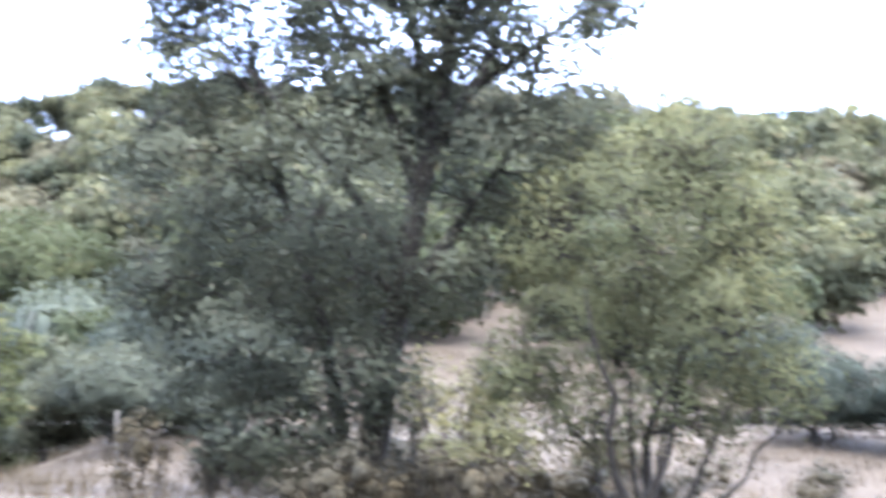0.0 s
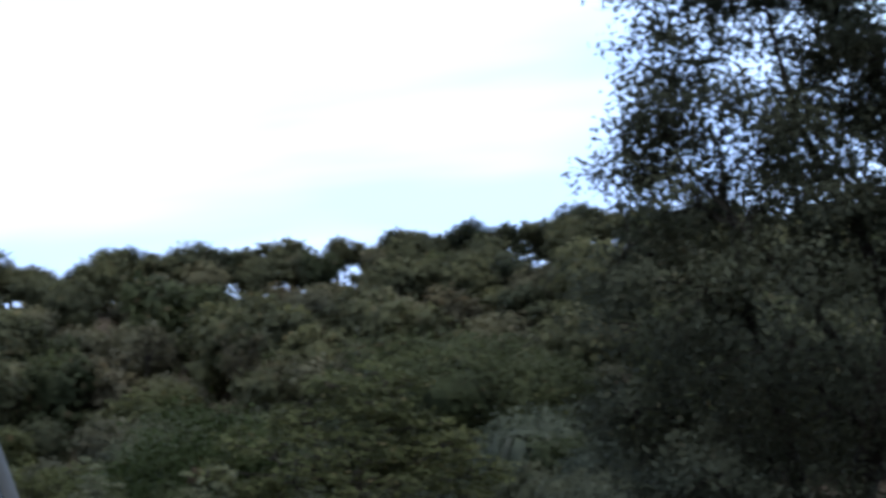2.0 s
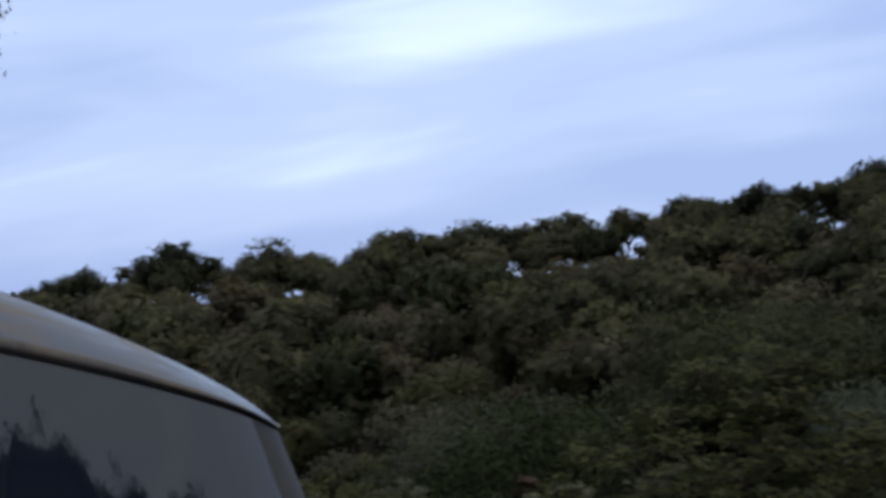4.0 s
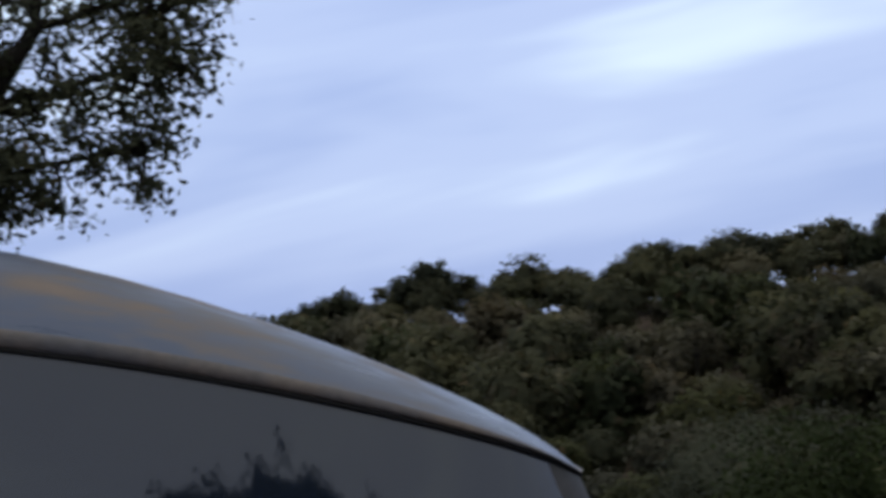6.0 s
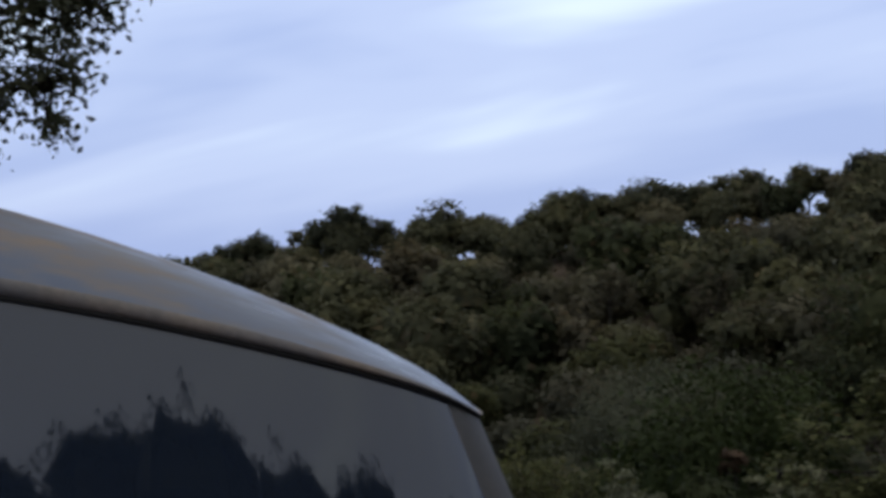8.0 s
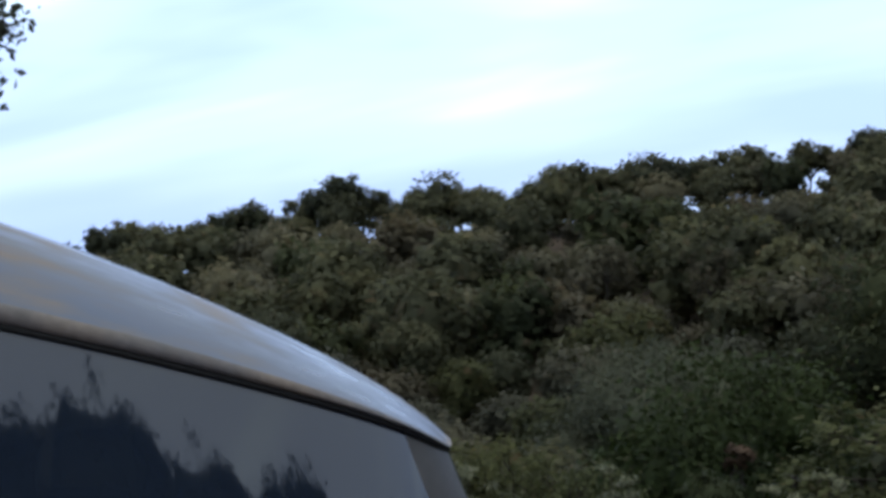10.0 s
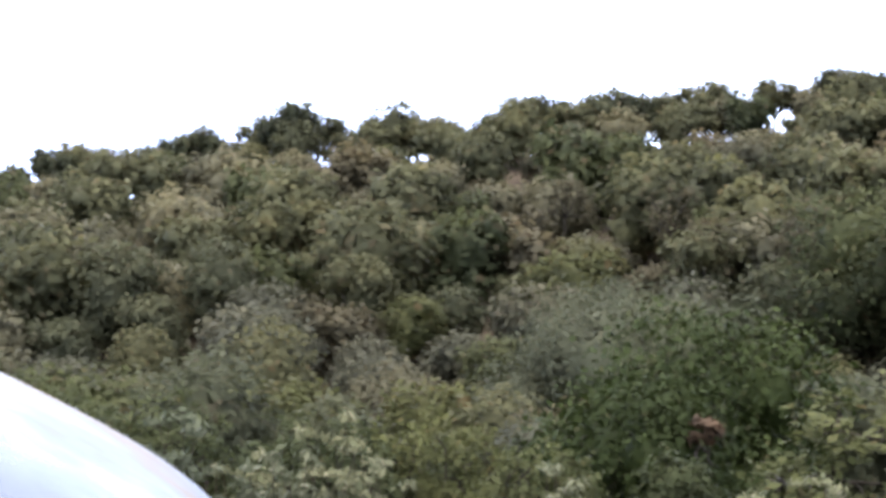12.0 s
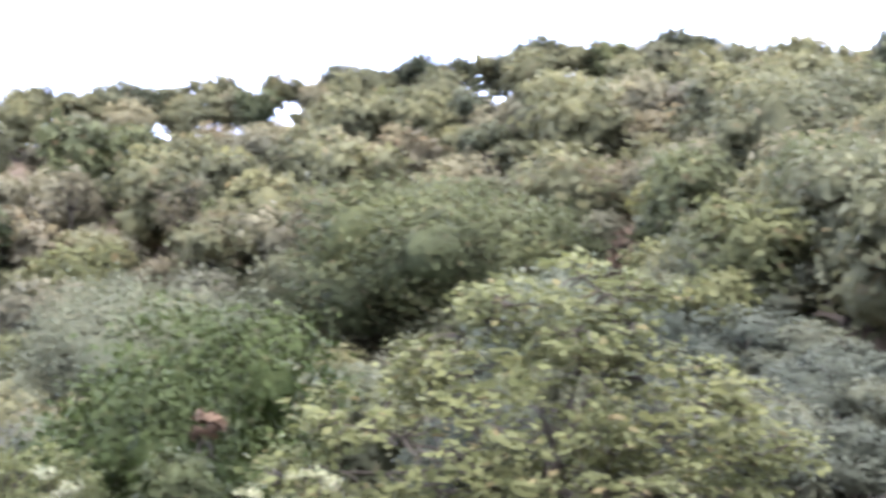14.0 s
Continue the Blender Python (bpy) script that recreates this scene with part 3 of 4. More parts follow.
def ring_skin(name, loops, close_top=False):
    verts, faces = [], []
    n = len(loops[0])
    for lp in loops:
        verts += lp
    for j in range(len(loops) - 1):
        for k in range(n):
            k2 = (k + 1) % n
            faces.append((j * n + k, j * n + k2, (j + 1) * n + k2, (j + 1) * n + k))
    if close_top:
        faces.append(tuple((len(loops) - 1) * n + k for k in range(n)))
    return mesh_from(name, verts, faces, True)


def build_car():
    root = new("car")
    tagged(root, "dusty silver-grey car with tinted glass parked on the track", "car")
    base = -1.27     # the ground under the rear corner of the roof

    def level(inset0, inset1, half, power, zf):
        return [(x, y, zf(x)) for x, y in loop_points(inset0, inset1, half, power)]

    belt = lambda x: base + 0.66
    g = lambda x: gutter(x)
    # glass band, leaning in by the same angle all along, over the lower body
    top = loop_points(0.0, 0.52, 0.532, 3.02)

    def side_ring(f, spread=1.0, zf=None):
        out = []
        for x, y in top:
            drop = (1 - f) * (g(x) - 0.006 - belt(x))
            k = (1 + 0.29 * drop / 0.532) * spread
            out.append((-1.69 + (x + 1.69) * (1 + (0.24 if x > -1.69 else 0.07) * drop) * (1 + (spread - 1) * 0.4), y * k, zf if zf is not None else belt(x) + f * (g(x) - 0.006 - belt(x))))
        return out

    # the band of glass, broken at the rear corners by dark bands painted as a tree's reflection
    rings = [side_ring(i / 8) for i in range(9)]
    n = len(top)
    verts = [v for ring in rings for v in ring]
    faces = {"glass": [], "corner_pillar": []}
    for j in range(8):
        for k in range(n):
            x, y = top[k]
            kind = "corner_pillar" if x > -0.115 and abs(y) > 0.12 else "glass"
            faces[kind].append((j * n + k, j * n + (k + 1) % n, (j + 1) * n + (k + 1) % n, (j + 1) * n + k))
    part("glass", mesh_from("glass", verts, faces["glass"], True), M_GLASS, root, "tinted glass reflecting sky and trees")
    part("corner_pillar", mesh_from("corner_pillar", verts, faces["corner_pillar"], True), M_DARK_CORNER, root, "dark rear corners, a tree's reflection put into the colour")
    rings = [side_ring(0, 0.86, base + 0.22), side_ring(0, 0.99, base + 0.3), side_ring(0, 1.05, base + 0.46), side_ring(0, 1.04, base + 0.58), side_ring(0, 1.004)]
    part("body", ring_skin("body", rings), M_PAINT, root)
    # seal under the roof's edge
    seal = [level(0.0, 0.52, 0.536, 3.02, lambda x: g(x) - 0.009), level(-0.005, 0.515, 0.542, 3.02, lambda x: g(x) - 0.007),
            level(-0.006, 0.513, 0.542, 3.02, lambda x: g(x) - 0.001), level(-0.002, 0.52, 0.536, 3.02, lambda x: g(x) + 0.006)]
    part("seal", ring_skin("seal", seal), M_RUBBER, root, "black rubber seal")

    # roof edge and roof skin
    def roof_ring(c):
        h = 0.257 * (1 - c ** 1.313)
        return level((1 - c) * 2.246, 0.52 + (1 - c) * 1.5, 0.533 * c, 3.02 - 0.533 * (1 - c), lambda x: g(x) + 0.008 + rail(x) + h)
    rail_ring = lambda f, out: level(-out, 0.52, 0.533 + out, 3.02, lambda x: g(x) + 0.006 + f * (0.002 + rail(x)))
    part("roof_rail", ring_skin("roof_rail", [rail_ring(0, 0.006), rail_ring(0.12, 0.009), rail_ring(0.45, 0.009), rail_ring(0.85, 0.005), rail_ring(1.0, 0.0)]), M_DUST, root, "beige dust along the roof rail")
    part("roof", ring_skin("roof", [roof_ring(c) for c in (1.0, 0.993, 0.985, 0.97, 0.95, 0.92, 0.88, 0.84, 0.78, 0.7, 0.6, 0.5, 0.4, 0.28, 0.16, 0.05)], True), M_PAINT, root)
    # bonnet ahead of the windscreen
    rings = []
    for i in range(9):
        f = i / 8
        x = -3.55 - 1.0 * f
        half = 0.67 - 0.13 * f ** 2
        z = base + 0.68 - 0.14 * f ** 2
        rings.append([(x, half * math.copysign(abs(math.sin(w)) ** 0.5, math.sin(w)), z - 0.2 * f ** 4 + (z - base - 0.3) * (math.copysign(abs(math.cos(w)) ** 0.5, math.cos(w)) - 1) * 0.5) for w in [2 * math.pi * k / 24 for k in range(24)]])
    part("bonnet", ring_skin("bonnet", rings, True), M_PAINT, root)
    # pillars over the glass
    for side in (1, -1):
        for px in (-1.95, -2.9):
            pil = []
            for i in range(7):
                f = i / 6
                y = side * (0.53 + 0.29 * (1 - f) * (g(px) - belt(px)))
                z = belt(0) * (1 - f) + (g(px) - 0.01) * f
                pil.append(((px, y, z), 0.03))
            part("pillar", tubes("pillar", pil and [pil], 6), M_RUBBER, root)
    # wheels
    for px in (-0.72, -3.1):
        for side in (1, -1):
            prof = [(0.19, 0.09), (0.28, 0.1), (0.305, 0.07), (0.305, -0.07), (0.28, -0.1), (0.19, -0.09)]
            verts, faces = [], []
            n = 28
            for k in range(n):
                w = 2 * math.pi * k / n
                verts += [(px + r * math.cos(w), side * 0.66 + yy, base + 0.3 + r * math.sin(w)) for r, yy in prof]
            for k in range(n):
                for j in range(len(prof)):
                    a, b = k * 6 + j, k * 6 + (j + 1) % 6
                    faces.append((a, b, ((k + 1) % n) * 6 + (j + 1) % 6, ((k + 1) % n) * 6 + j))
            wheel = part("wheel", mesh_from("wheel", verts, faces, True), M_RUBBER, root)
            bm = bmesh.new()
            bmesh.ops.create_cone(bm, cap_ends=True, segments=24, radius1=0.19, radius2=0.16, depth=0.1,
                                  matrix=pose(px, side * 0.69, base + 0.3, -90 * side))
            part("rim", bm, M_RIM, wheel)
    for side in (1, -1):
        bm = bmesh.new()
        bmesh.ops.create_cube(bm, size=1, matrix=Matrix.LocRotScale((0.13, side * 0.52, base + 0.56), None, (0.08, 0.22, 0.12)))
        bmesh.ops.bevel(bm, geom=list(bm.edges), offset=0.03, segments=2, affect="EDGES")
        part("tail_light", bm, M_LAMP, root, "red tail light")
    bm = bmesh.new()
    bmesh.ops.create_cube(bm, size=1, matrix=Matrix.LocRotScale((0.14, 0, base + 0.42), None, (0.16, 1.3, 0.18)))
    bmesh.ops.bevel(bm, geom=list(bm.edges), offset=0.05, segments=3, affect="EDGES")
    part("bumper", bm, M_RUBBER, root)
    return root


car = build_car()
# its near side faces the standpoint; the rear corner of the roof lies at the origin's near side
car.matrix_basis = pose(0.633, 5.235, 1.272, 0, 0, -2.5)


# ---------------------------------------------------------------- the larger trees and bushes
def lobed_tree(name, seed, mat, bark, trunks, lobes, clumps_n, per, spread, leaf, label, category="tree", twig_every=1, limb_r=0.035, shell=0.35, droop=0.0, sprays=0, soft=False, core=0.0):
    """A tree from its trunks (lists of (point, radius)) and the lobes of its crown (centre, radii), with limbs and twigs between."""
    rng = np.random.default_rng(seed)
    root = new(name)
    tagged(root, label, category)
    pts, outs = clumps_in_lobes(lobes, clumps_n, rng, shell)
    crown = foliage("crown", pts, outs, per, spread, leaf, rng, 0.75, droop, 0.75 if soft else 0.5)
    if core:
        crown = add_cells(crown, core_cells(lobes, core, rng, 4, 7))
    part("crown", soft_crown(crown, lobes, rng, 0.14 if sprays else 0.2) if soft else crown, mat, root)
    for tr in trunks:
        part("trunk", tubes("trunk", [tr], 9), bark, root)
    stations = [(np.asarray(p, float), r) for tr in trunks for p, r in tr[len(tr) // 3:]]
    limbs, ends = [], []
    for c, r in lobes:
        c = np.asarray(c, float)
        best = min(stations, key=lambda s: np.linalg.norm(s[0] - c + (0, 0, 0.35)) + (0.6 if s[0][2] > c[2] else 0))
        path = limb_path(best[0], c, min(limb_r, best[1] * 0.7), limb_r * 0.3, rng, 7, 0.09, 0.04)
        limbs.append(path)
        ends += [(p, q) for p, q in path[3:]]
    for path in limbs:
        part("limb", tubes("limb", [path], 7), bark, root)
    twigs = []
    for p in pts[::twig_every]:
        q = min(ends, key=lambda e: np.linalg.norm(e[0] - p))
        twigs.append(limb_path(q[0], p, 0.009, 0.003, rng, 4, 0.12))
    for _ in range(sprays):
        p = pts[int(rng.integers(len(pts)))]
        twigs.append(limb_path(p, p + rng.normal(0, 0.11, 3) + (0, 0, -0.1), 0.004, 0.0015, rng, 4, 0.15))
    tagged(part("twig", tubes("twig", twigs, 4), bark, root), kind="stuff")
    return root


# holm oak by the track, its crown broken by the sky at the top
OAK_TRUNKS = [
    [((0, 0, -0.3), 0.13), ((0.0, 0.0, 0.1), 0.115), ((0.06, 0.02, 0.75), 0.1), ((0.16, 0.0, 1.4), 0.09), ((0.3, 0.03, 2.25), 0.078), ((0.42, 0.0, 2.8), 0.055), ((0.52, -0.05, 3.65), 0.036), ((0.6, 0.0, 4.6), 0.014)],
    [((-0.16, 0.12, -0.3), 0.07), ((-0.18, 0.12, 0.4), 0.06), ((-0.32, 0.1, 1.2), 0.05), ((-0.62, 0.05, 2.2), 0.035), ((-0.85, 0.0, 3.2), 0.02)],
    [((0.16, 0.0, 1.4), 0.06), ((0.5, 0.1, 1.9), 0.05), ((0.95, 0.12, 2.6), 0.035), ((1.15, 0.1, 3.5), 0.02)],
    [((0.3, 0.03, 2.2), 0.05), ((0.05, -0.1, 2.9), 0.038), ((-0.35, -0.15, 3.6), 0.026), ((-0.6, -0.1, 4.5), 0.01)],
    [((0.34, 0.03, 2.45), 0.045), ((0.28, 0.12, 3.2), 0.032), ((0.15, 0.15, 4.0), 0.022), ((0.0, 0.1, 4.9), 0.009)],
    [((0.36, 0.03, 2.5), 0.045), ((0.7, -0.1, 3.1), 0.034), ((0.98, -0.1, 3.8), 0.022), ((1.2, 0.0, 4.6), 0.009)],
    [((0.4, 0.0, 2.75), 0.035), ((0.85, 0.1, 3.15), 0.026), ((1.3, 0.1, 3.5), 0.017), ((1.65, 0.1, 3.75), 0.007)],
    [((0.2, 0.0, 1.7), 0.04), ((-0.2, -0.2, 2.3), 0.03), ((-0.7, -0.2, 2.9), 0.02), ((-1.15, -0.1, 3.4), 0.008)],
]
OAK_LOBES = [
    ((-0.85, -0.1, 1.15), (0.62, 0.6, 0.55)), ((-1.2, 0.1, 2.2), (0.55, 0.6, 0.62)), ((-1.22, 0.0, 3.0), (0.42, 0.5, 0.36)),
    ((-0.35, -0.35, 2.1), (0.75, 0.6, 0.75)), ((0.85, 0.0, 2.4), (0.5, 0.5, 0.5)), ((-0.1, 0.1, 3.4), (0.7, 0.6, 0.48)),
    ((1.05, 0.1, 3.45), (0.65, 0.6, 0.42)), ((0.3, 0.0, 4.35), (0.85, 0.8, 0.55)), ((1.6, 0.0, 3.6), (0.28, 0.3, 0.22)),
    ((-0.2, -0.2, 0.95), (0.45, 0.5, 0.42)), ((-0.85, 0.1, 3.75), (0.45, 0.5, 0.35)), ((0.45, -0.2, 1.65), (0.36, 0.4, 0.36)),
    ((0.35, 0.3, 2.9), (0.5, 0.5, 0.45)), ((1.2, 0.0, 4.3), (0.5, 0.5, 0.4)), ((-0.55, 0.0, 4.6), (0.5, 0.5, 0.4)), ((0.35, 0.1, 5.0), (0.6, 0.6, 0.4)),
    ((-0.5, 0.0, 3.5), (0.5, 0.5, 0.4)), ((-0.15, 0.1, 4.35), (0.5, 0.5, 0.35)), ((0.62, 0.0, 3.75), (0.42, 0.45, 0.45)), ((-0.6, -0.2, 0.55), (0.5, 0.5, 0.35)), ((-1.45, 0.0, 2.75), (0.3, 0.3, 0.35)), ((-1.5, 0.0, 3.25), (0.22, 0.25, 0.2)), ((0.1, 0.2, 4.0), (0.5, 0.5, 0.35)),
    ((-0.55, 0.0, 3.05), (0.45, 0.45, 0.4)), ((-0.1, -0.1, 2.95), (0.42, 0.45, 0.4)), ((0.2, 0.0, 3.35), (0.42, 0.45, 0.4)), ((0.8, 0.0, 2.95), (0.4, 0.4, 0.4)), ((-1.05, 0.0, 4.05), (0.38, 0.4, 0.38)), ((-0.95, 0.0, 4.6), (0.38, 0.4, 0.36)), ((-0.7, 0.0, 5.1), (0.42, 0.4, 0.36)), ((-1.35, 0.0, 1.6), (0.32, 0.4, 0.4)), ((1.3, 0.05, 2.75), (0.3, 0.35, 0.3)),
    ((-1.25, 0.0, 3.7), (0.34, 0.35, 0.32)), ((-1.3, 0.0, 4.4), (0.34, 0.35, 0.34)), ((-1.15, 0.0, 5.0), (0.36, 0.35, 0.34)), ((-0.02, 0.2, 1.6), (0.34, 0.3, 0.36)),
]
oak = lobed_tree("holm_oak", 71, M_TALL_OAK, M_BARK, OAK_TRUNKS, OAK_LOBES, 920, 100, 0.105, 0.028,
                 "tall grey-green holm oak with an open top beside the track", twig_every=1, limb_r=0.03, sprays=160, shell=0.3, soft=True)
oak.matrix_basis = Matrix.LocRotScale((8.1, 8.2, float(ground_z(8.1, 8.2))), Euler((0, 0, radians(-33))), (1.31, 1.31, 1.24))

# feathery yellow-green bush beside the oak
YB_TRUNKS = []
_r = np.random.default_rng(4)
for dx, dz, r0 in ((-0.85, 1.3, 0.035), (-0.45, 1.75, 0.045), (0.05, 2.2, 0.05), (0.45, 1.9, 0.045), (0.8, 1.45, 0.035), (1.1, 0.85, 0.03), (-0.2, 1.6, 0.03), (0.25, 1.4, 0.03)):
    YB_TRUNKS.append(limb_path((_r.normal(0, 0.09), _r.normal(0, 0.09), -0.2), (dx, _r.normal(0, 0.35), dz), r0 * 1.1, 0.008, _r, 8, 0.035, 0.0))
YB_LOBES = [((-0.05, 0, 2.1), (0.78, 0.7, 0.75)), ((-0.5, 0.1, 1.5), (0.55, 0.55, 0.55)), ((0.55, 0, 1.55), (0.6, 0.6, 0.6)),
            ((0.28, 0, 2.65), (0.42, 0.45, 0.4)), ((-0.66, 0, 2.05), (0.42, 0.45, 0.45)), ((0.7, 0.1, 2.2), (0.4, 0.4, 0.4)), ((0.95, 0, 1.15), (0.35, 0.4, 0.3)), ((-0.9, 0, 1.1), (0.3, 0.35, 0.25)), ((0.3, 0.1, 0.95), (0.5, 0.5, 0.32)), ((-0.4, 0.1, 0.85), (0.45, 0.45, 0.3))]
yellow_bush = lobed_tree("bush", 72, M_YELLOW, M_BARK, YB_TRUNKS, YB_LOBES, 760, 34, 0.095, 0.024,
                         "feathery yellow-green bush with dark forking stems", "bush", twig_every=1, limb_r=0.014, shell=0.2, sprays=160, soft=True)
yellow_bush.matrix_basis = Matrix.LocRotScale((9.72, 6.4, float(ground_z(9.72, 6.4))), Euler((0, 0, radians(-42))), (1.14, 1.14, 1.24))

# fresh green oak sapling in front of the scrub
FG_TRUNKS = [limb_path((0, 0, -0.2), (0.05, 0, 1.5), 0.06, 0.03, _r, 6, 0.03), limb_path((0.02, 0, 0.9), (-0.5, 0.1, 2.0), 0.035, 0.012, _r, 6, 0.08), limb_path((0.05, 0, 1.4), (0.35, 0, 2.6), 0.03, 0.01, _r, 6, 0.08)]
FG_LOBES = [((0, 0, 1.9), (0.62, 0.6, 0.55)), ((-0.6, 0, 1.6), (0.5, 0.5, 0.42)), ((0.62, 0.05, 1.65), (0.5, 0.5, 0.42)), ((0.15, 0, 2.4), (0.4, 0.4, 0.33)),
            ((-0.85, 0.1, 1.25), (0.36, 0.4, 0.3)), ((0.9, 0, 1.2), (0.36, 0.4, 0.3)), ((0.1, -0.3, 1.35), (0.55, 0.45, 0.4)), ((-0.35, 0, 2.1), (0.35, 0.35, 0.3)), ((0.5, 0, 2.1), (0.32, 0.35, 0.3)), ((-0.25, 0, 2.6), (0.17, 0.2, 0.28)), ((0.42, 0, 2.68), (0.16, 0.2, 0.26)), ((0.95, 0, 1.85), (0.18, 0.2, 0.26)), ((-0.95, 0, 1.8), (0.18, 0.2, 0.24)), ((0.1, 0, 2.85), (0.12, 0.14, 0.2)), ((1.2, 0, 1.5), (0.16, 0.2, 0.18)), ((0, 0, 0.75), (0.8, 0.7, 0.5)), ((-0.75, 0, 0.7), (0.5, 0.5, 0.4)), ((0.8, 0, 0.7), (0.5, 0.5, 0.4)), ((0.1, -0.2, 0.3), (0.8, 0.6, 0.3)), ((-1.15, 0.1, 1.45), (0.16, 0.2, 0.18))]
fresh_oak = lobed_tree("oak_sapling", 73, M_BRIGHT, M_TWIG, FG_TRUNKS, FG_LOBES, 640, 26, 0.05, 0.034,
                       "fresh light-green young oak with brown leaf tips", "tree", twig_every=1, limb_r=0.018, shell=0.3, sprays=60)
fresh_oak.matrix_basis = Matrix.LocRotScale((4.5, 10.82, float(ground_z(4.5, 10.82))), Euler((0, 0, 0.0)), (1.15, 1.1, 0.71))


def big_bush(name, seed, mat, width, height, clumps_n, per, leaf, label, lobes_n=9, base=0.12, core=0.62):
    rng = np.random.default_rng(seed)
    lobes = [((0, 0, height * 0.6), (width * 0.3, width * 0.3, height * 0.38))]
    for i in range(lobes_n):
        w = 6.28 * i / lobes_n + rng.uniform(-0.3, 0.3)
        d = width * rng.uniform(0.2, 0.34)
        z = height * rng.uniform(0.3, 0.72)
        r = width * rng.uniform(0.14, 0.23)
        lobes.append(((d * math.cos(w), d * math.sin(w), z), (r, r, min(r * 0.95, z - base * height * 0.3))))
    trunks = [limb_path((rng.normal(0, 0.08), rng.normal(0, 0.08), -0.2), (rng.normal(0, 0.15) * width, rng.normal(0, 0.15) * width, height * 0.6), 0.05, 0.015, rng, 6, 0.08) for _ in range(4)]
    return lobed_tree(name, seed, mat, M_BARK, trunks, lobes, clumps_n, per, width * 0.036, leaf, label, "bush", max(3, clumps_n // 110), 0.02, 0.78, soft=True, core=core)


def plant(thing, az, rho, top):
    """Sets a bush on the ground by bearing and distance, its height scaled so that its top lies at that height."""
    x, y, z = at(az, rho)
    high = max((o.matrix_basis @ Vector(c)).z for o in thing.children for c in o.bound_box)
    thing.matrix_basis = Matrix.LocRotScale((x, y, z - 0.04), None, (1, 1, (top - z + 0.04) / high))


dark_bush = big_bush("bush", 74, M_JUNIPER, 2.7, 2.5, 2400, 9, 0.038, "deep green dense juniper bush below the track", 14, core=0.45)
plant(dark_bush, 15.3, 13.8, 0.95)
rust = shrub("shrub", 75, M_RUST, 0.27, 0.2, 4, 50, 9, 0.03, "rust-red dead spray of leaves on a green bush", core=0.3)
x, y, z = at(16.4, 12.4)
rust.matrix_basis = pose(x, y, z + 1.32)
green_tree = big_bush("bush", 76, M_GREEN, 9.6, 6.4, 3000, 7, 0.12, "broad green pine-like tree on the lower slope", 16, core=0.6)
plant(green_tree, 23.0, 52.0, 2.3)
grey_mound = big_bush("bush", 77, M_MOUND, 7.0, 4.6, 3600, 4, 0.085, "large grey-green rounded mound of wild olive", 13, core=0.68)
plant(grey_mound, 12.4, 45.0, -0.5)
dark_mound = big_bush("bush", 90, M_SHADE, 6.4, 2.4, 1500, 4, 0.12, "long dark rounded thicket high on the slope", 12, core=0.66)
plant(dark_mound, 33.2, 70.0, 5.3)
grey_mound_far = big_bush("bush", 78, M_MOUND, 5.4, 3.6, 1700, 4, 0.09, "tall grey-green wild olive mound by the clearing", 11, core=0.76)
plant(grey_mound_far, 27.3, 38.0, 0.2)
for az, rho, w, top, sd in ((24.5, 24.0, 2.2, -0.9, 79), (31.0, 30.0, 2.6, 0.1, 80), (34.5, 33.0, 3.0, 0.6, 81), (40.0, 32.0, 2.6, 0.2, 82), (28.0, 27.0, 1.8, -0.6, 85), (36.5, 27.0, 1.7, -0.5, 86), (29.5, 19.5, 1.5, -0.75, 87), (32.5, 21.5, 1.6, -0.7, 88), (35.5, 19.0, 1.2, -1.0, 89), (30.5, 24.0, 2.0, -0.4, 120), (34.0, 17.2, 1.9, -0.25, 121), (37.0, 19.0, 1.7, -0.6, 122), (58.0, 23.5, 2.6, 0.3, 123), (62.0, 21.5, 2.3, -0.1, 124), (66.5, 21.0, 2.5, 0.1, 125), (71.0, 22.5, 2.6, 0.2, 126), (35.5, 23.0, 2.2, -0.35, 128), (38.5, 22.0, 2.0, -0.4, 129), (33.0, 19.0, 2.3, -0.1, 150), (33.5, 29.0, 2.6, -0.1, 151), (35.3, 28.0, 2.3, -0.3, 152)):
    o = big_bush("bush", sd, M_SAGE, w, w * 0.9, *((900, 6, 0.044) if rho < 25 else (560, 4, 0.07)), "grey-green bush at the edge of the clearing", 8)
    plant(o, az, rho, top)

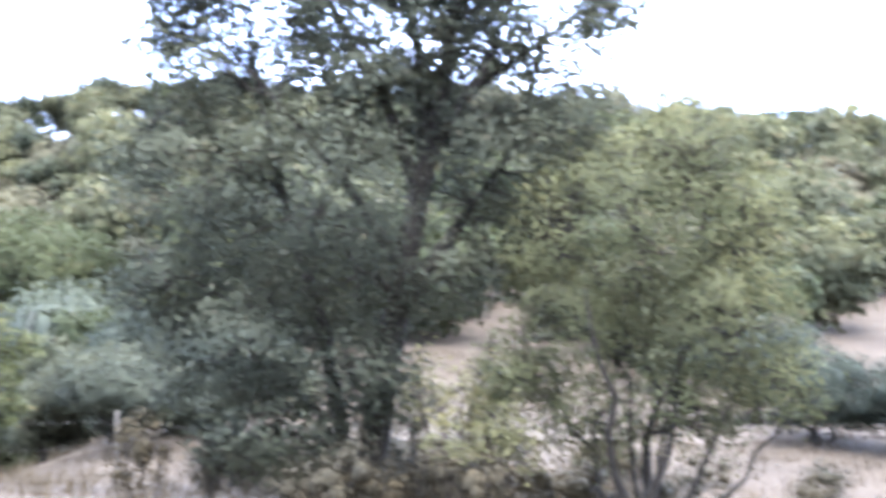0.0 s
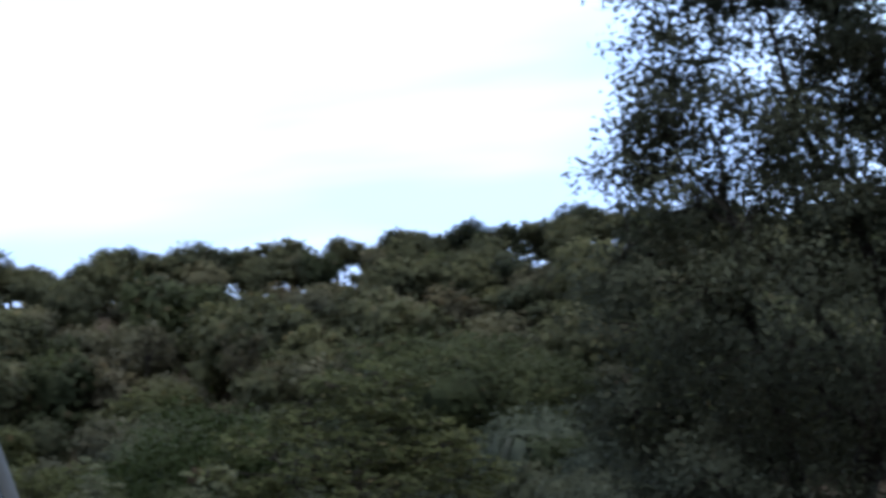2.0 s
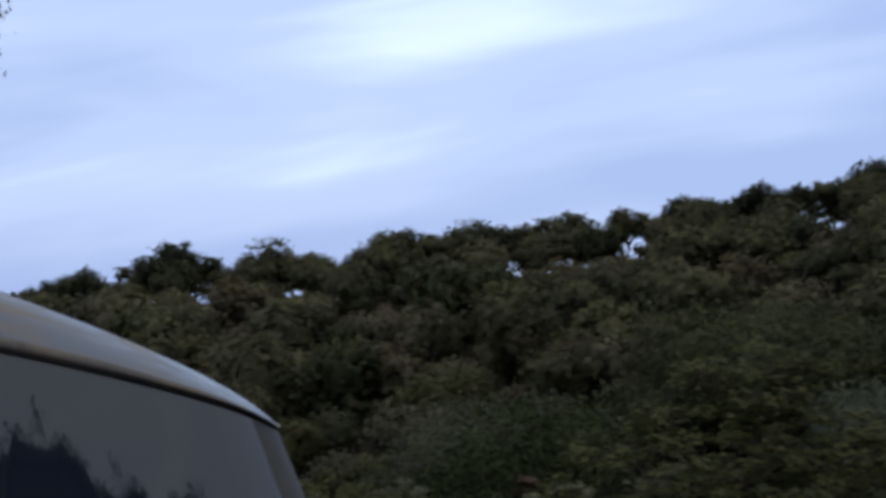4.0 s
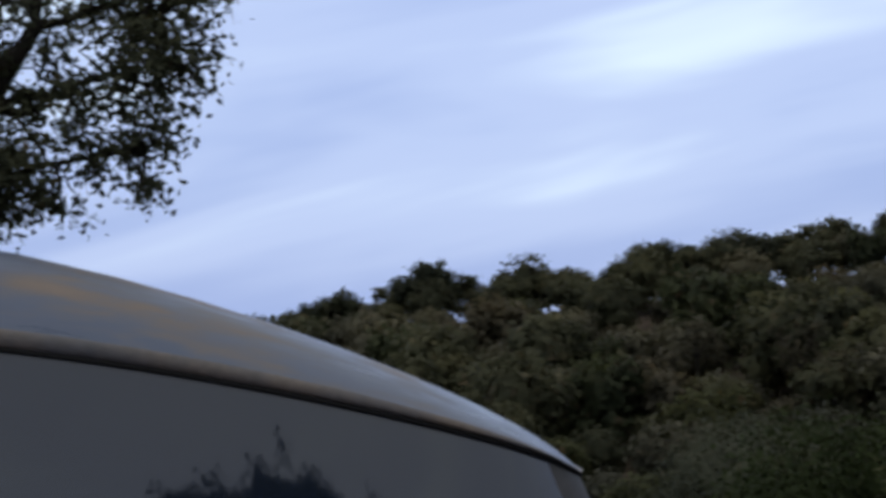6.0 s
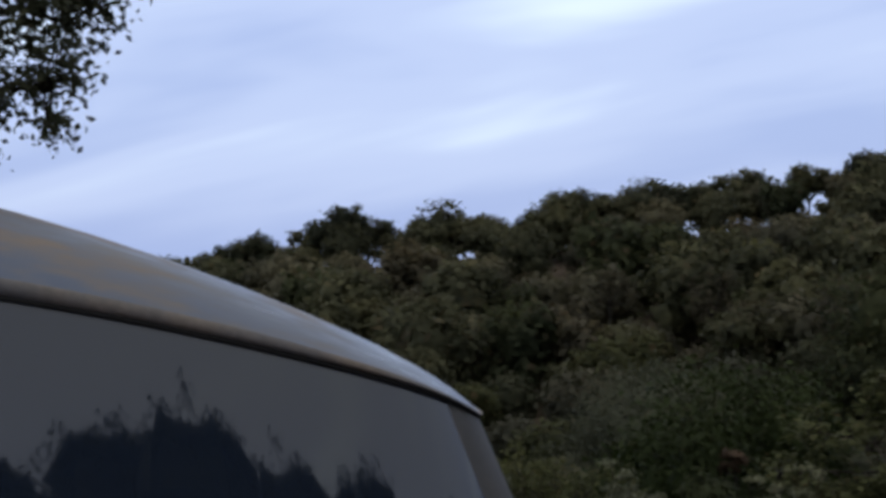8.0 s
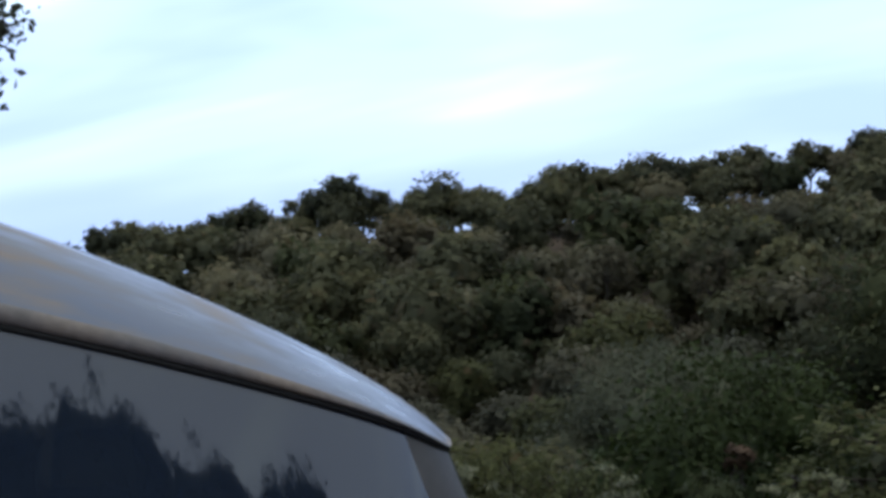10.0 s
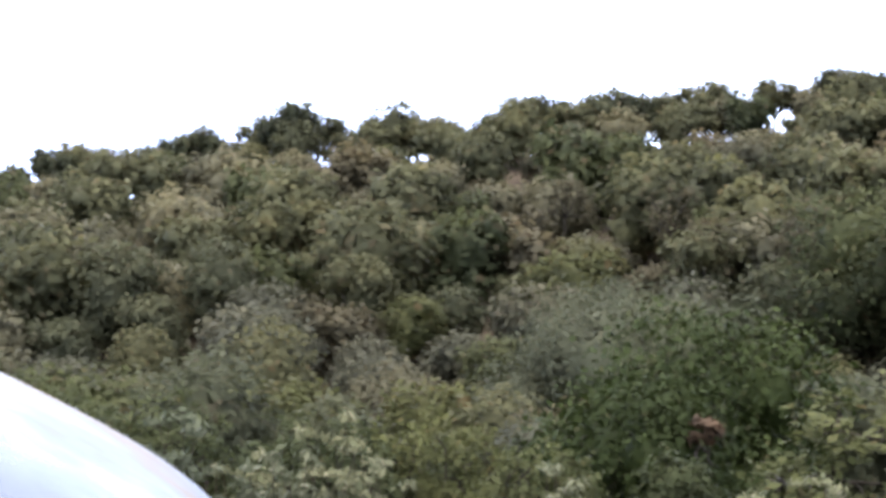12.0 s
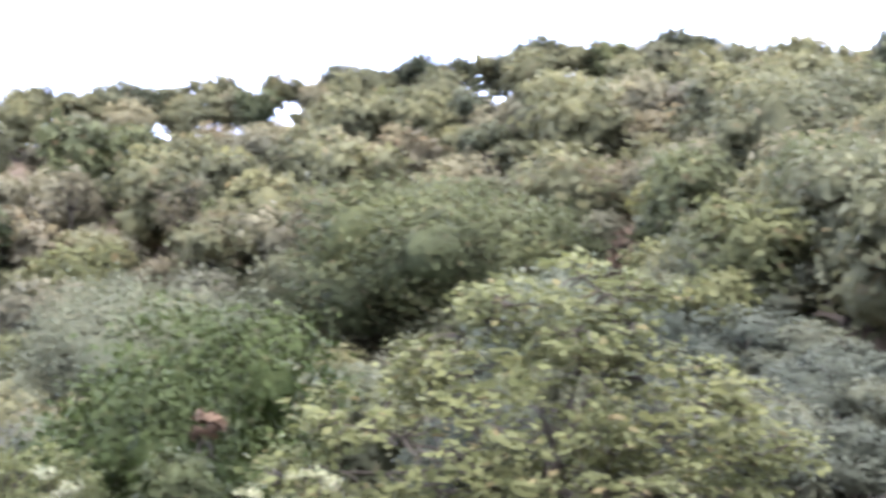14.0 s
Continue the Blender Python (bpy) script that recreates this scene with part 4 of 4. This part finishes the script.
# tree behind the car whose drooping branch hangs into the view
HT_TRUNKS = [[((0, 0, -0.3), 0.2), ((0.0, 0, 0.9), 0.17), ((0.1, 0, 1.8), 0.15), ((0.45, 0, 2.35), 0.11), ((0.85, -0.1, 2.75), 0.07), ((1.15, -0.1, 3.2), 0.035)],
             [((0.05, 0, 1.6), 0.12), ((-0.3, 0.1, 2.6), 0.1), ((-0.5, 0.1, 3.8), 0.05)],
             [((0.1, 0, 1.8), 0.11), ((0.2, 0.2, 3.0), 0.08), ((0.3, 0.2, 4.2), 0.04)]]
HT_LOBES = [((1.45, -0.1, 2.95), (0.42, 0.45, 0.5)), ((1.05, 0.0, 3.45), (0.55, 0.5, 0.5)), ((1.75, -0.1, 3.3), (0.3, 0.35, 0.36)), ((1.0, -0.1, 2.55), (0.42, 0.4, 0.34)),
            ((0.5, 0, 3.0), (0.5, 0.5, 0.45)), ((1.62, -0.05, 2.6), (0.26, 0.3, 0.26)), ((0.65, 0, 2.35), (0.36, 0.35, 0.26)), ((0.3, 0.2, 4.2), (0.8, 0.8, 0.6)), ((-0.6, 0.1, 3.9), (0.8, 0.8, 0.6)),
            ((1.3, 0.1, 4.1), (0.55, 0.5, 0.45)), ((-0.9, 0.2, 2.9), (0.6, 0.6, 0.5)), ((0.1, -0.2, 5.0), (0.7, 0.7, 0.5)), ((1.85, 0.0, 3.0), (0.2, 0.25, 0.22))]
hanging_tree = lobed_tree("cork_oak", 84, M_SHADE, M_BARK, HT_TRUNKS, HT_LOBES, 1000, 44, 0.058, 0.025,
                          "dark-leaved oak with drooping twigs standing behind the car", twig_every=1, limb_r=0.03, shell=0.2, droop=0.3, sprays=150)
hanging_tree.matrix_basis = pose(-2.62, 8.4, 0.0, 0, 0, 9)

# broad old oak behind the standpoint, its rounded crown mirrored in the car's glass
BO_TRUNKS = [[((0, 0, -0.3), 0.34), ((0.05, 0, 1.0), 0.28), ((0, 0.05, 2.4), 0.25), ((-0.1, 0, 4.2), 0.2), ((0, 0, 6.4), 0.12), ((0.1, 0, 8.4), 0.05)],
             [((0.0, 0, 2.4), 0.18), ((-0.9, 0.1, 4.2), 0.13), ((-1.6, 0, 6.2), 0.08), ((-1.9, 0, 7.4), 0.04)],
             [((-0.05, 0, 3.0), 0.17), ((1.0, -0.1, 4.8), 0.12), ((1.9, 0, 6.6), 0.07), ((2.4, 0, 7.8), 0.03)]]
BO_LOBES = [((-0.1, 0, 7.7), (1.7, 1.7, 2.15)), ((-1.3, 0, 7.5), (1.15, 1.3, 1.95)), ((1.2, 0.1, 7.4), (1.2, 1.3, 1.85)), ((2.3, 0, 7.3), (0.95, 1.0, 1.5)), ((-2.0, 0, 7.1), (0.75, 0.9, 1.7)),
            ((0.5, 0.3, 9.1), (1.1, 1.0, 0.5)), ((-0.7, 0, 9.2), (1.0, 1.0, 0.45)), ((-1.5, 0, 8.8), (0.9, 0.9, 0.5)), ((1.3, 0, 8.8), (0.9, 0.9, 0.45)), ((2.6, 0, 8.3), (0.7, 0.8, 0.45)), ((3.1, 0, 7.0), (0.7, 0.8, 1.0)),
            ((-2.4, 0, 8.0), (0.6, 0.7, 0.5)), ((0.1, 1.2, 6.2), (1.8, 1.4, 1.2)), ((-0.3, -1.2, 6.2), (1.7, 1.4, 1.2)), ((1.7, 0, 5.6), (1.3, 1.3, 0.9)), ((-1.6, 0, 5.5), (1.2, 1.3, 0.9))]
broad_oak = lobed_tree("holm_oak", 172, M_TALL_OAK, M_BARK, BO_TRUNKS, BO_LOBES, 1200, 16, 0.08, 0.05, "broad old holm oak with a rounded crown across the track", twig_every=6, limb_r=0.06, shell=0.75, core=0.86)
for bx, by, sx, sz, tw in ((2.0, -8.2, 1.6, 0.86, 180), (5.0, -7.2, 1.4, 0.81, 200), (8.4, -5.2, 1.4, 0.78, 30), (11.2, -1.8, 1.3, 0.75, 100)):
    o = copy_thing(broad_oak, Matrix.Identity(4))
    o.matrix_basis = Matrix.LocRotScale((bx, by, float(ground_z(bx, by))), Euler((0, 0, radians(tw))), (sx, sx, sz))
    tagged(o, group="broad oaks across the track")
for o in (*broad_oak.children_recursive, broad_oak):
    bpy.data.objects.remove(o)

# oaks behind the standpoint, mirrored in the car's glass
far_oak = lobed_tree("holm_oak", 171, M_TALL_OAK, M_BARK, OAK_TRUNKS, OAK_LOBES, 420, 13, 0.09, 0.064, "holm oak on the far side of the track", twig_every=6, limb_r=0.04, core=0.55)
for bx, by, sc, tw in ((-4.5, -12.2, 1.2, 150), (-9.0, -10.5, 1.25, 260), (6.5, -13.0, 1.3, 310), (15.5, -8.0, 1.3, 140)):
    o = copy_thing(far_oak, Matrix.Identity(4))
    o.matrix_basis = Matrix.LocRotScale((bx, by, float(ground_z(bx, by))), Euler((0, 0, radians(tw))), (sc * 1.65, sc * 1.65, sc * 0.97))
    tagged(o, group="oaks across the track")
for o in (*far_oak.children_recursive, far_oak):
    bpy.data.objects.remove(o)


# ---------------------------------------------------------------- small plants, track, fence
def flower_plant(seed, height, label):
    """A tall herb with pale pointed leaves in spikes."""
    rng = np.random.default_rng(seed)
    root = new("flowering_herb")
    tagged(root, label, "plant")
    stems, cs, os_ = [], [], []
    for i in range(11):
        w = rng.uniform(0, 6.28)
        tip = np.array([math.cos(w) * rng.uniform(0.05, 0.32), math.sin(w) * rng.uniform(0.05, 0.32), height * rng.uniform(0.6, 1.0)])
        path = limb_path((rng.normal(0, 0.04), rng.normal(0, 0.04), -0.05), tip, 0.007, 0.003, rng, 6, 0.06)
        stems.append(path)
        for p, _ in path[2:]:
            for _k in range(20):
                d = rng.normal(0, 1, 3)
                d[2] = abs(d[2]) * 0.6
                d /= np.linalg.norm(d)
                cs.append(p + d * rng.uniform(0.02, 0.085))
                os_.append(d)
    part("foliage", leaf_mesh("foliage", np.array(cs), np.array(os_), 0.025, rng, 2.7), M_PALE, root)
    tagged(part("stalk", tubes("stalk", stems, 4), M_STRAW, root), kind="stuff")
    return root


herbs = [flower_plant(90 + i, h, "pale-leaved flowering herb at the edge of the track") for i, h in enumerate((1.5, 1.2, 1.35))]
rng_h = random.Random(3)
for az, rho in ((-1.5, 7.4), (0.2, 7.1), (1.6, 7.5), (3.0, 7.2), (4.6, 7.9), (5.4, 7.2), (12.4, 7.0), (13.0, 7.3), (19.0, 7.2), (20.5, 7.5), (-3.5, 7.8), (-5.0, 8.0)):
    x, y, z = at(az, rho)
    o = copy_thing(herbs[rng_h.randrange(3)], Matrix.Identity(4))
    top = 0.68 if 1.5 < az < 6 else 0.58 if az < 6 else 0.45
    s = max(0.6, (top - z) / 1.35) * rng_h.uniform(0.85, 1.1)
    o.matrix_basis = Matrix.LocRotScale((x, y, z), Euler((0, 0, rng_h.uniform(0, 6))), (s, s, s))
    o["group"] = "flowering herbs by the track"
for proto in herbs:
    for o in (*proto.children_recursive, proto):
        bpy.data.objects.remove(o)

# low green broom in front of the scrub
for az, rho, w, h, sd in ((3.5, 10.6, 1.3, 1.35, 101), (7.6, 11.0, 1.5, 1.4, 102), (-1.5, 11.2, 1.5, 1.6, 103), (11.0, 10.4, 1.2, 1.2, 104), (-6.0, 12.0, 1.8, 1.8, 105), (15.5, 10.8, 1.1, 1.2, 106)):
    x, y, z = at(az, rho)
    o = big_bush("bush", sd, M_BROOM, w, h, 230, 34, 0.028, "low broom bush of fine green shoots below the track", 7, core=0.0)
    o.matrix_basis = pose(x, y, z - 0.03)


# thin leggy saplings between the oak and the yellow bush
for k, (x, y, h) in enumerate(((8.35, 7.15, 1.25), (8.75, 7.0, 0.95), (8.1, 6.9, 0.8), (8.9, 7.6, 1.5), (9.3, 8.2, 1.7), (8.6, 7.5, 1.1), (9.0, 8.8, 1.6), (9.9, 8.9, 1.5))):
    rng_s = np.random.default_rng(140 + k)
    stems = [limb_path((rng_s.normal(0, 0.04), rng_s.normal(0, 0.04), -0.1), (rng_s.normal(0, 0.16), rng_s.normal(0, 0.16), h * rng_s.uniform(0.7, 1.0)), 0.014, 0.004, rng_s, 6, 0.05) for _ in range(4)]
    lobes = [((p[-1][0][0], p[-1][0][1], p[-1][0][2] - 0.12), (0.16, 0.16, 0.2)) for p in stems]
    o = lobed_tree("sapling", 140 + k, M_YELLOW, M_BARK, stems, lobes, 30, 16, 0.06, 0.024, "thin bare-legged sapling with few yellowish leaves", "sapling", 1, 0.008, 0.2)
    o.matrix_basis = pose(x, y, float(ground_z(x, y)))

# dry brown brush on the open ground about the oak
brush = [shrub("dry_brush", 130 + i, M_BRUSH, w, h, 5, 260, 3, 0.026, "low dry brown brush on the soil", M_TWIG, 4, 5, 0.4) for i, (w, h) in enumerate(((0.9, 0.6), (0.7, 0.75), (1.1, 0.55)))]
rng_b = random.Random(12)
for k in range(58):
    az, rho = (rng_b.uniform(46, 70), rng_b.uniform(7.5, 17)) if k < 40 else (rng_b.uniform(46, 60), rng_b.uniform(9.5, 18))
    x, y, z = at(az, rho)
    if (x - 8.1) ** 2 + (y - 8.2) ** 2 < 0.3 or (x - 9.7) ** 2 + (y - 6.4) ** 2 < 0.3:
        continue
    o = copy_thing(brush[k % 3], Matrix.Identity(4))
    s = rng_b.uniform(0.6, 1.15)
    o.matrix_basis = Matrix.LocRotScale((x, y, z - 0.02), Euler((0, 0, rng_b.uniform(0, 6))), (s, s, s * rng_b.uniform(0.8, 1.2)))
    tagged(o, category="shrub", group="dry brush on the open ground")
for proto in brush:
    for o in (*proto.children_recursive, proto):
        bpy.data.objects.remove(o)


def track():
    """The pale dust track that crosses the clearing, a sheet just proud of the soil."""
    verts, faces = [], []
    n = 60
    for i in range(n + 1):
        f = i / n
        cx, cy = 2.0 + 26 * f, 21.5 - 8.0 * f + 1.2 * math.sin(f * 7)
        for k in range(5):
            g = (k / 4 - 0.5) * (1.9 + 0.25 * math.sin(i * 1.7))
            x, y = cx + 0.3 * g, cy + g
            verts.append((x, y, float(ground_z(x, y)) + 0.02 - 0.012 * abs(g)))
    for i in range(n):
        for k in range(4):
            faces.append((i * 5 + k, (i + 1) * 5 + k, (i + 1) * 5 + k + 1, i * 5 + k + 1))
    ob = part("track", mesh_from("track", verts, faces, True), M_TRACK)
    return tagged(ob, "pale dusty track across the clearing", "track", kind="structure")


track()


def fence_post(x, y, lean, seed, height=1.15):
    rng = np.random.default_rng(seed)
    z = float(ground_z(x, y))
    root = new("fence_post")
    tagged(root, "thin weathered wooden fence post", "fence post", "posts of the fence")
    part("stake", tubes("stake", [limb_path((0, 0, -0.3), (lean, 0, height), 0.026, 0.022, rng, 6, 0.01)], 8), M_POST, root)
    root.matrix_basis = pose(x, y, z)
    return x + lean * 0.8, y, z + height * 0.85


tops = [fence_post(x, y, ln, sd, 0.8) for x, y, ln, sd in ((5.9, 13.98, -0.03, 2), (7.96, 13.2, 0.02, 3), (10.2, 12.5, 0.04, 4), (12.6, 11.8, -0.02, 5))]
for drop in (0.0, 0.3):
    wire = part("wire", tubes("wire", [limb_path((a[0], a[1], a[2] - drop), (b[0], b[1], b[2] - drop), 0.0012, 0.0012, np.random.default_rng(8), 6, 0.0, -0.015) for a, b in zip(tops, tops[1:])], 4), M_WIRE)
    tagged(wire, "slack strand of galvanised fence wire", "wire")


def tufts():
    """Dry grass over the open ground."""
    rng = np.random.default_rng(55)
    verts, faces = [], []
    for _ in range(5200):
        az, rho = rng.uniform(-20, 78), math.sqrt(rng.uniform(5.5 ** 2, 30 ** 2))
        if rho > 20 and az < 24:
            continue
        x, y, z = at(az, rho)
        if abs(x - 0.0) < 2.6 and 3.8 < y < 7.2:
            continue
        h = rng.uniform(0.08, 0.3)
        for _k in range(7):
            w = rng.uniform(0, 6.28)
            bx, by = x + rng.normal(0, 0.08), y + rng.normal(0, 0.08)
            tx, ty = bx + math.cos(w) * h * 0.5, by + math.sin(w) * h * 0.5
            px, py = -math.sin(w) * 0.006, math.cos(w) * 0.006
            b = len(verts)
            verts += [(bx - px, by - py, z - 0.01), (bx + px, by + py, z - 0.01), (tx, ty, z + h * rng.uniform(0.7, 1.1))]
            faces.append((b, b + 1, b + 2))
    ob = part("grass", mesh_from("grass", verts, faces), M_STRAW)
    tagged(ob, "sparse dry straw-coloured grass tufts on the soil", "grass", kind="stuff")


def stones():
    rng = np.random.default_rng(66)
    verts, faces = [], []
    for _ in range(700):
        az, rho = rng.uniform(34, 78), math.sqrt(rng.uniform(6 ** 2, 28 ** 2))
        x, y, z = at(az, rho)
        r = rng.uniform(0.02, 0.08)
        b = len(verts)
        for d in ((1, 0, 0), (0, 1, 0), (-1, 0, 0), (0, -1, 0), (0, 0, 0.7), (0, 0, -0.6)):
            verts.append((x + d[0] * r * rng.uniform(0.6, 1.2), y + d[1] * r * rng.uniform(0.6, 1.2), z + d[2] * r))
        faces += [(b, b + 1, b + 4), (b + 1, b + 2, b + 4), (b + 2, b + 3, b + 4), (b + 3, b, b + 4), (b + 1, b, b + 5), (b + 2, b + 1, b + 5), (b + 3, b + 2, b + 5), (b, b + 3, b + 5)]
    ob = part("gravel", mesh_from("gravel", verts, faces), M_STONE)
    tagged(ob, "loose pale limestone rubble on the dry soil", "gravel", kind="stuff")


tufts()
stones()
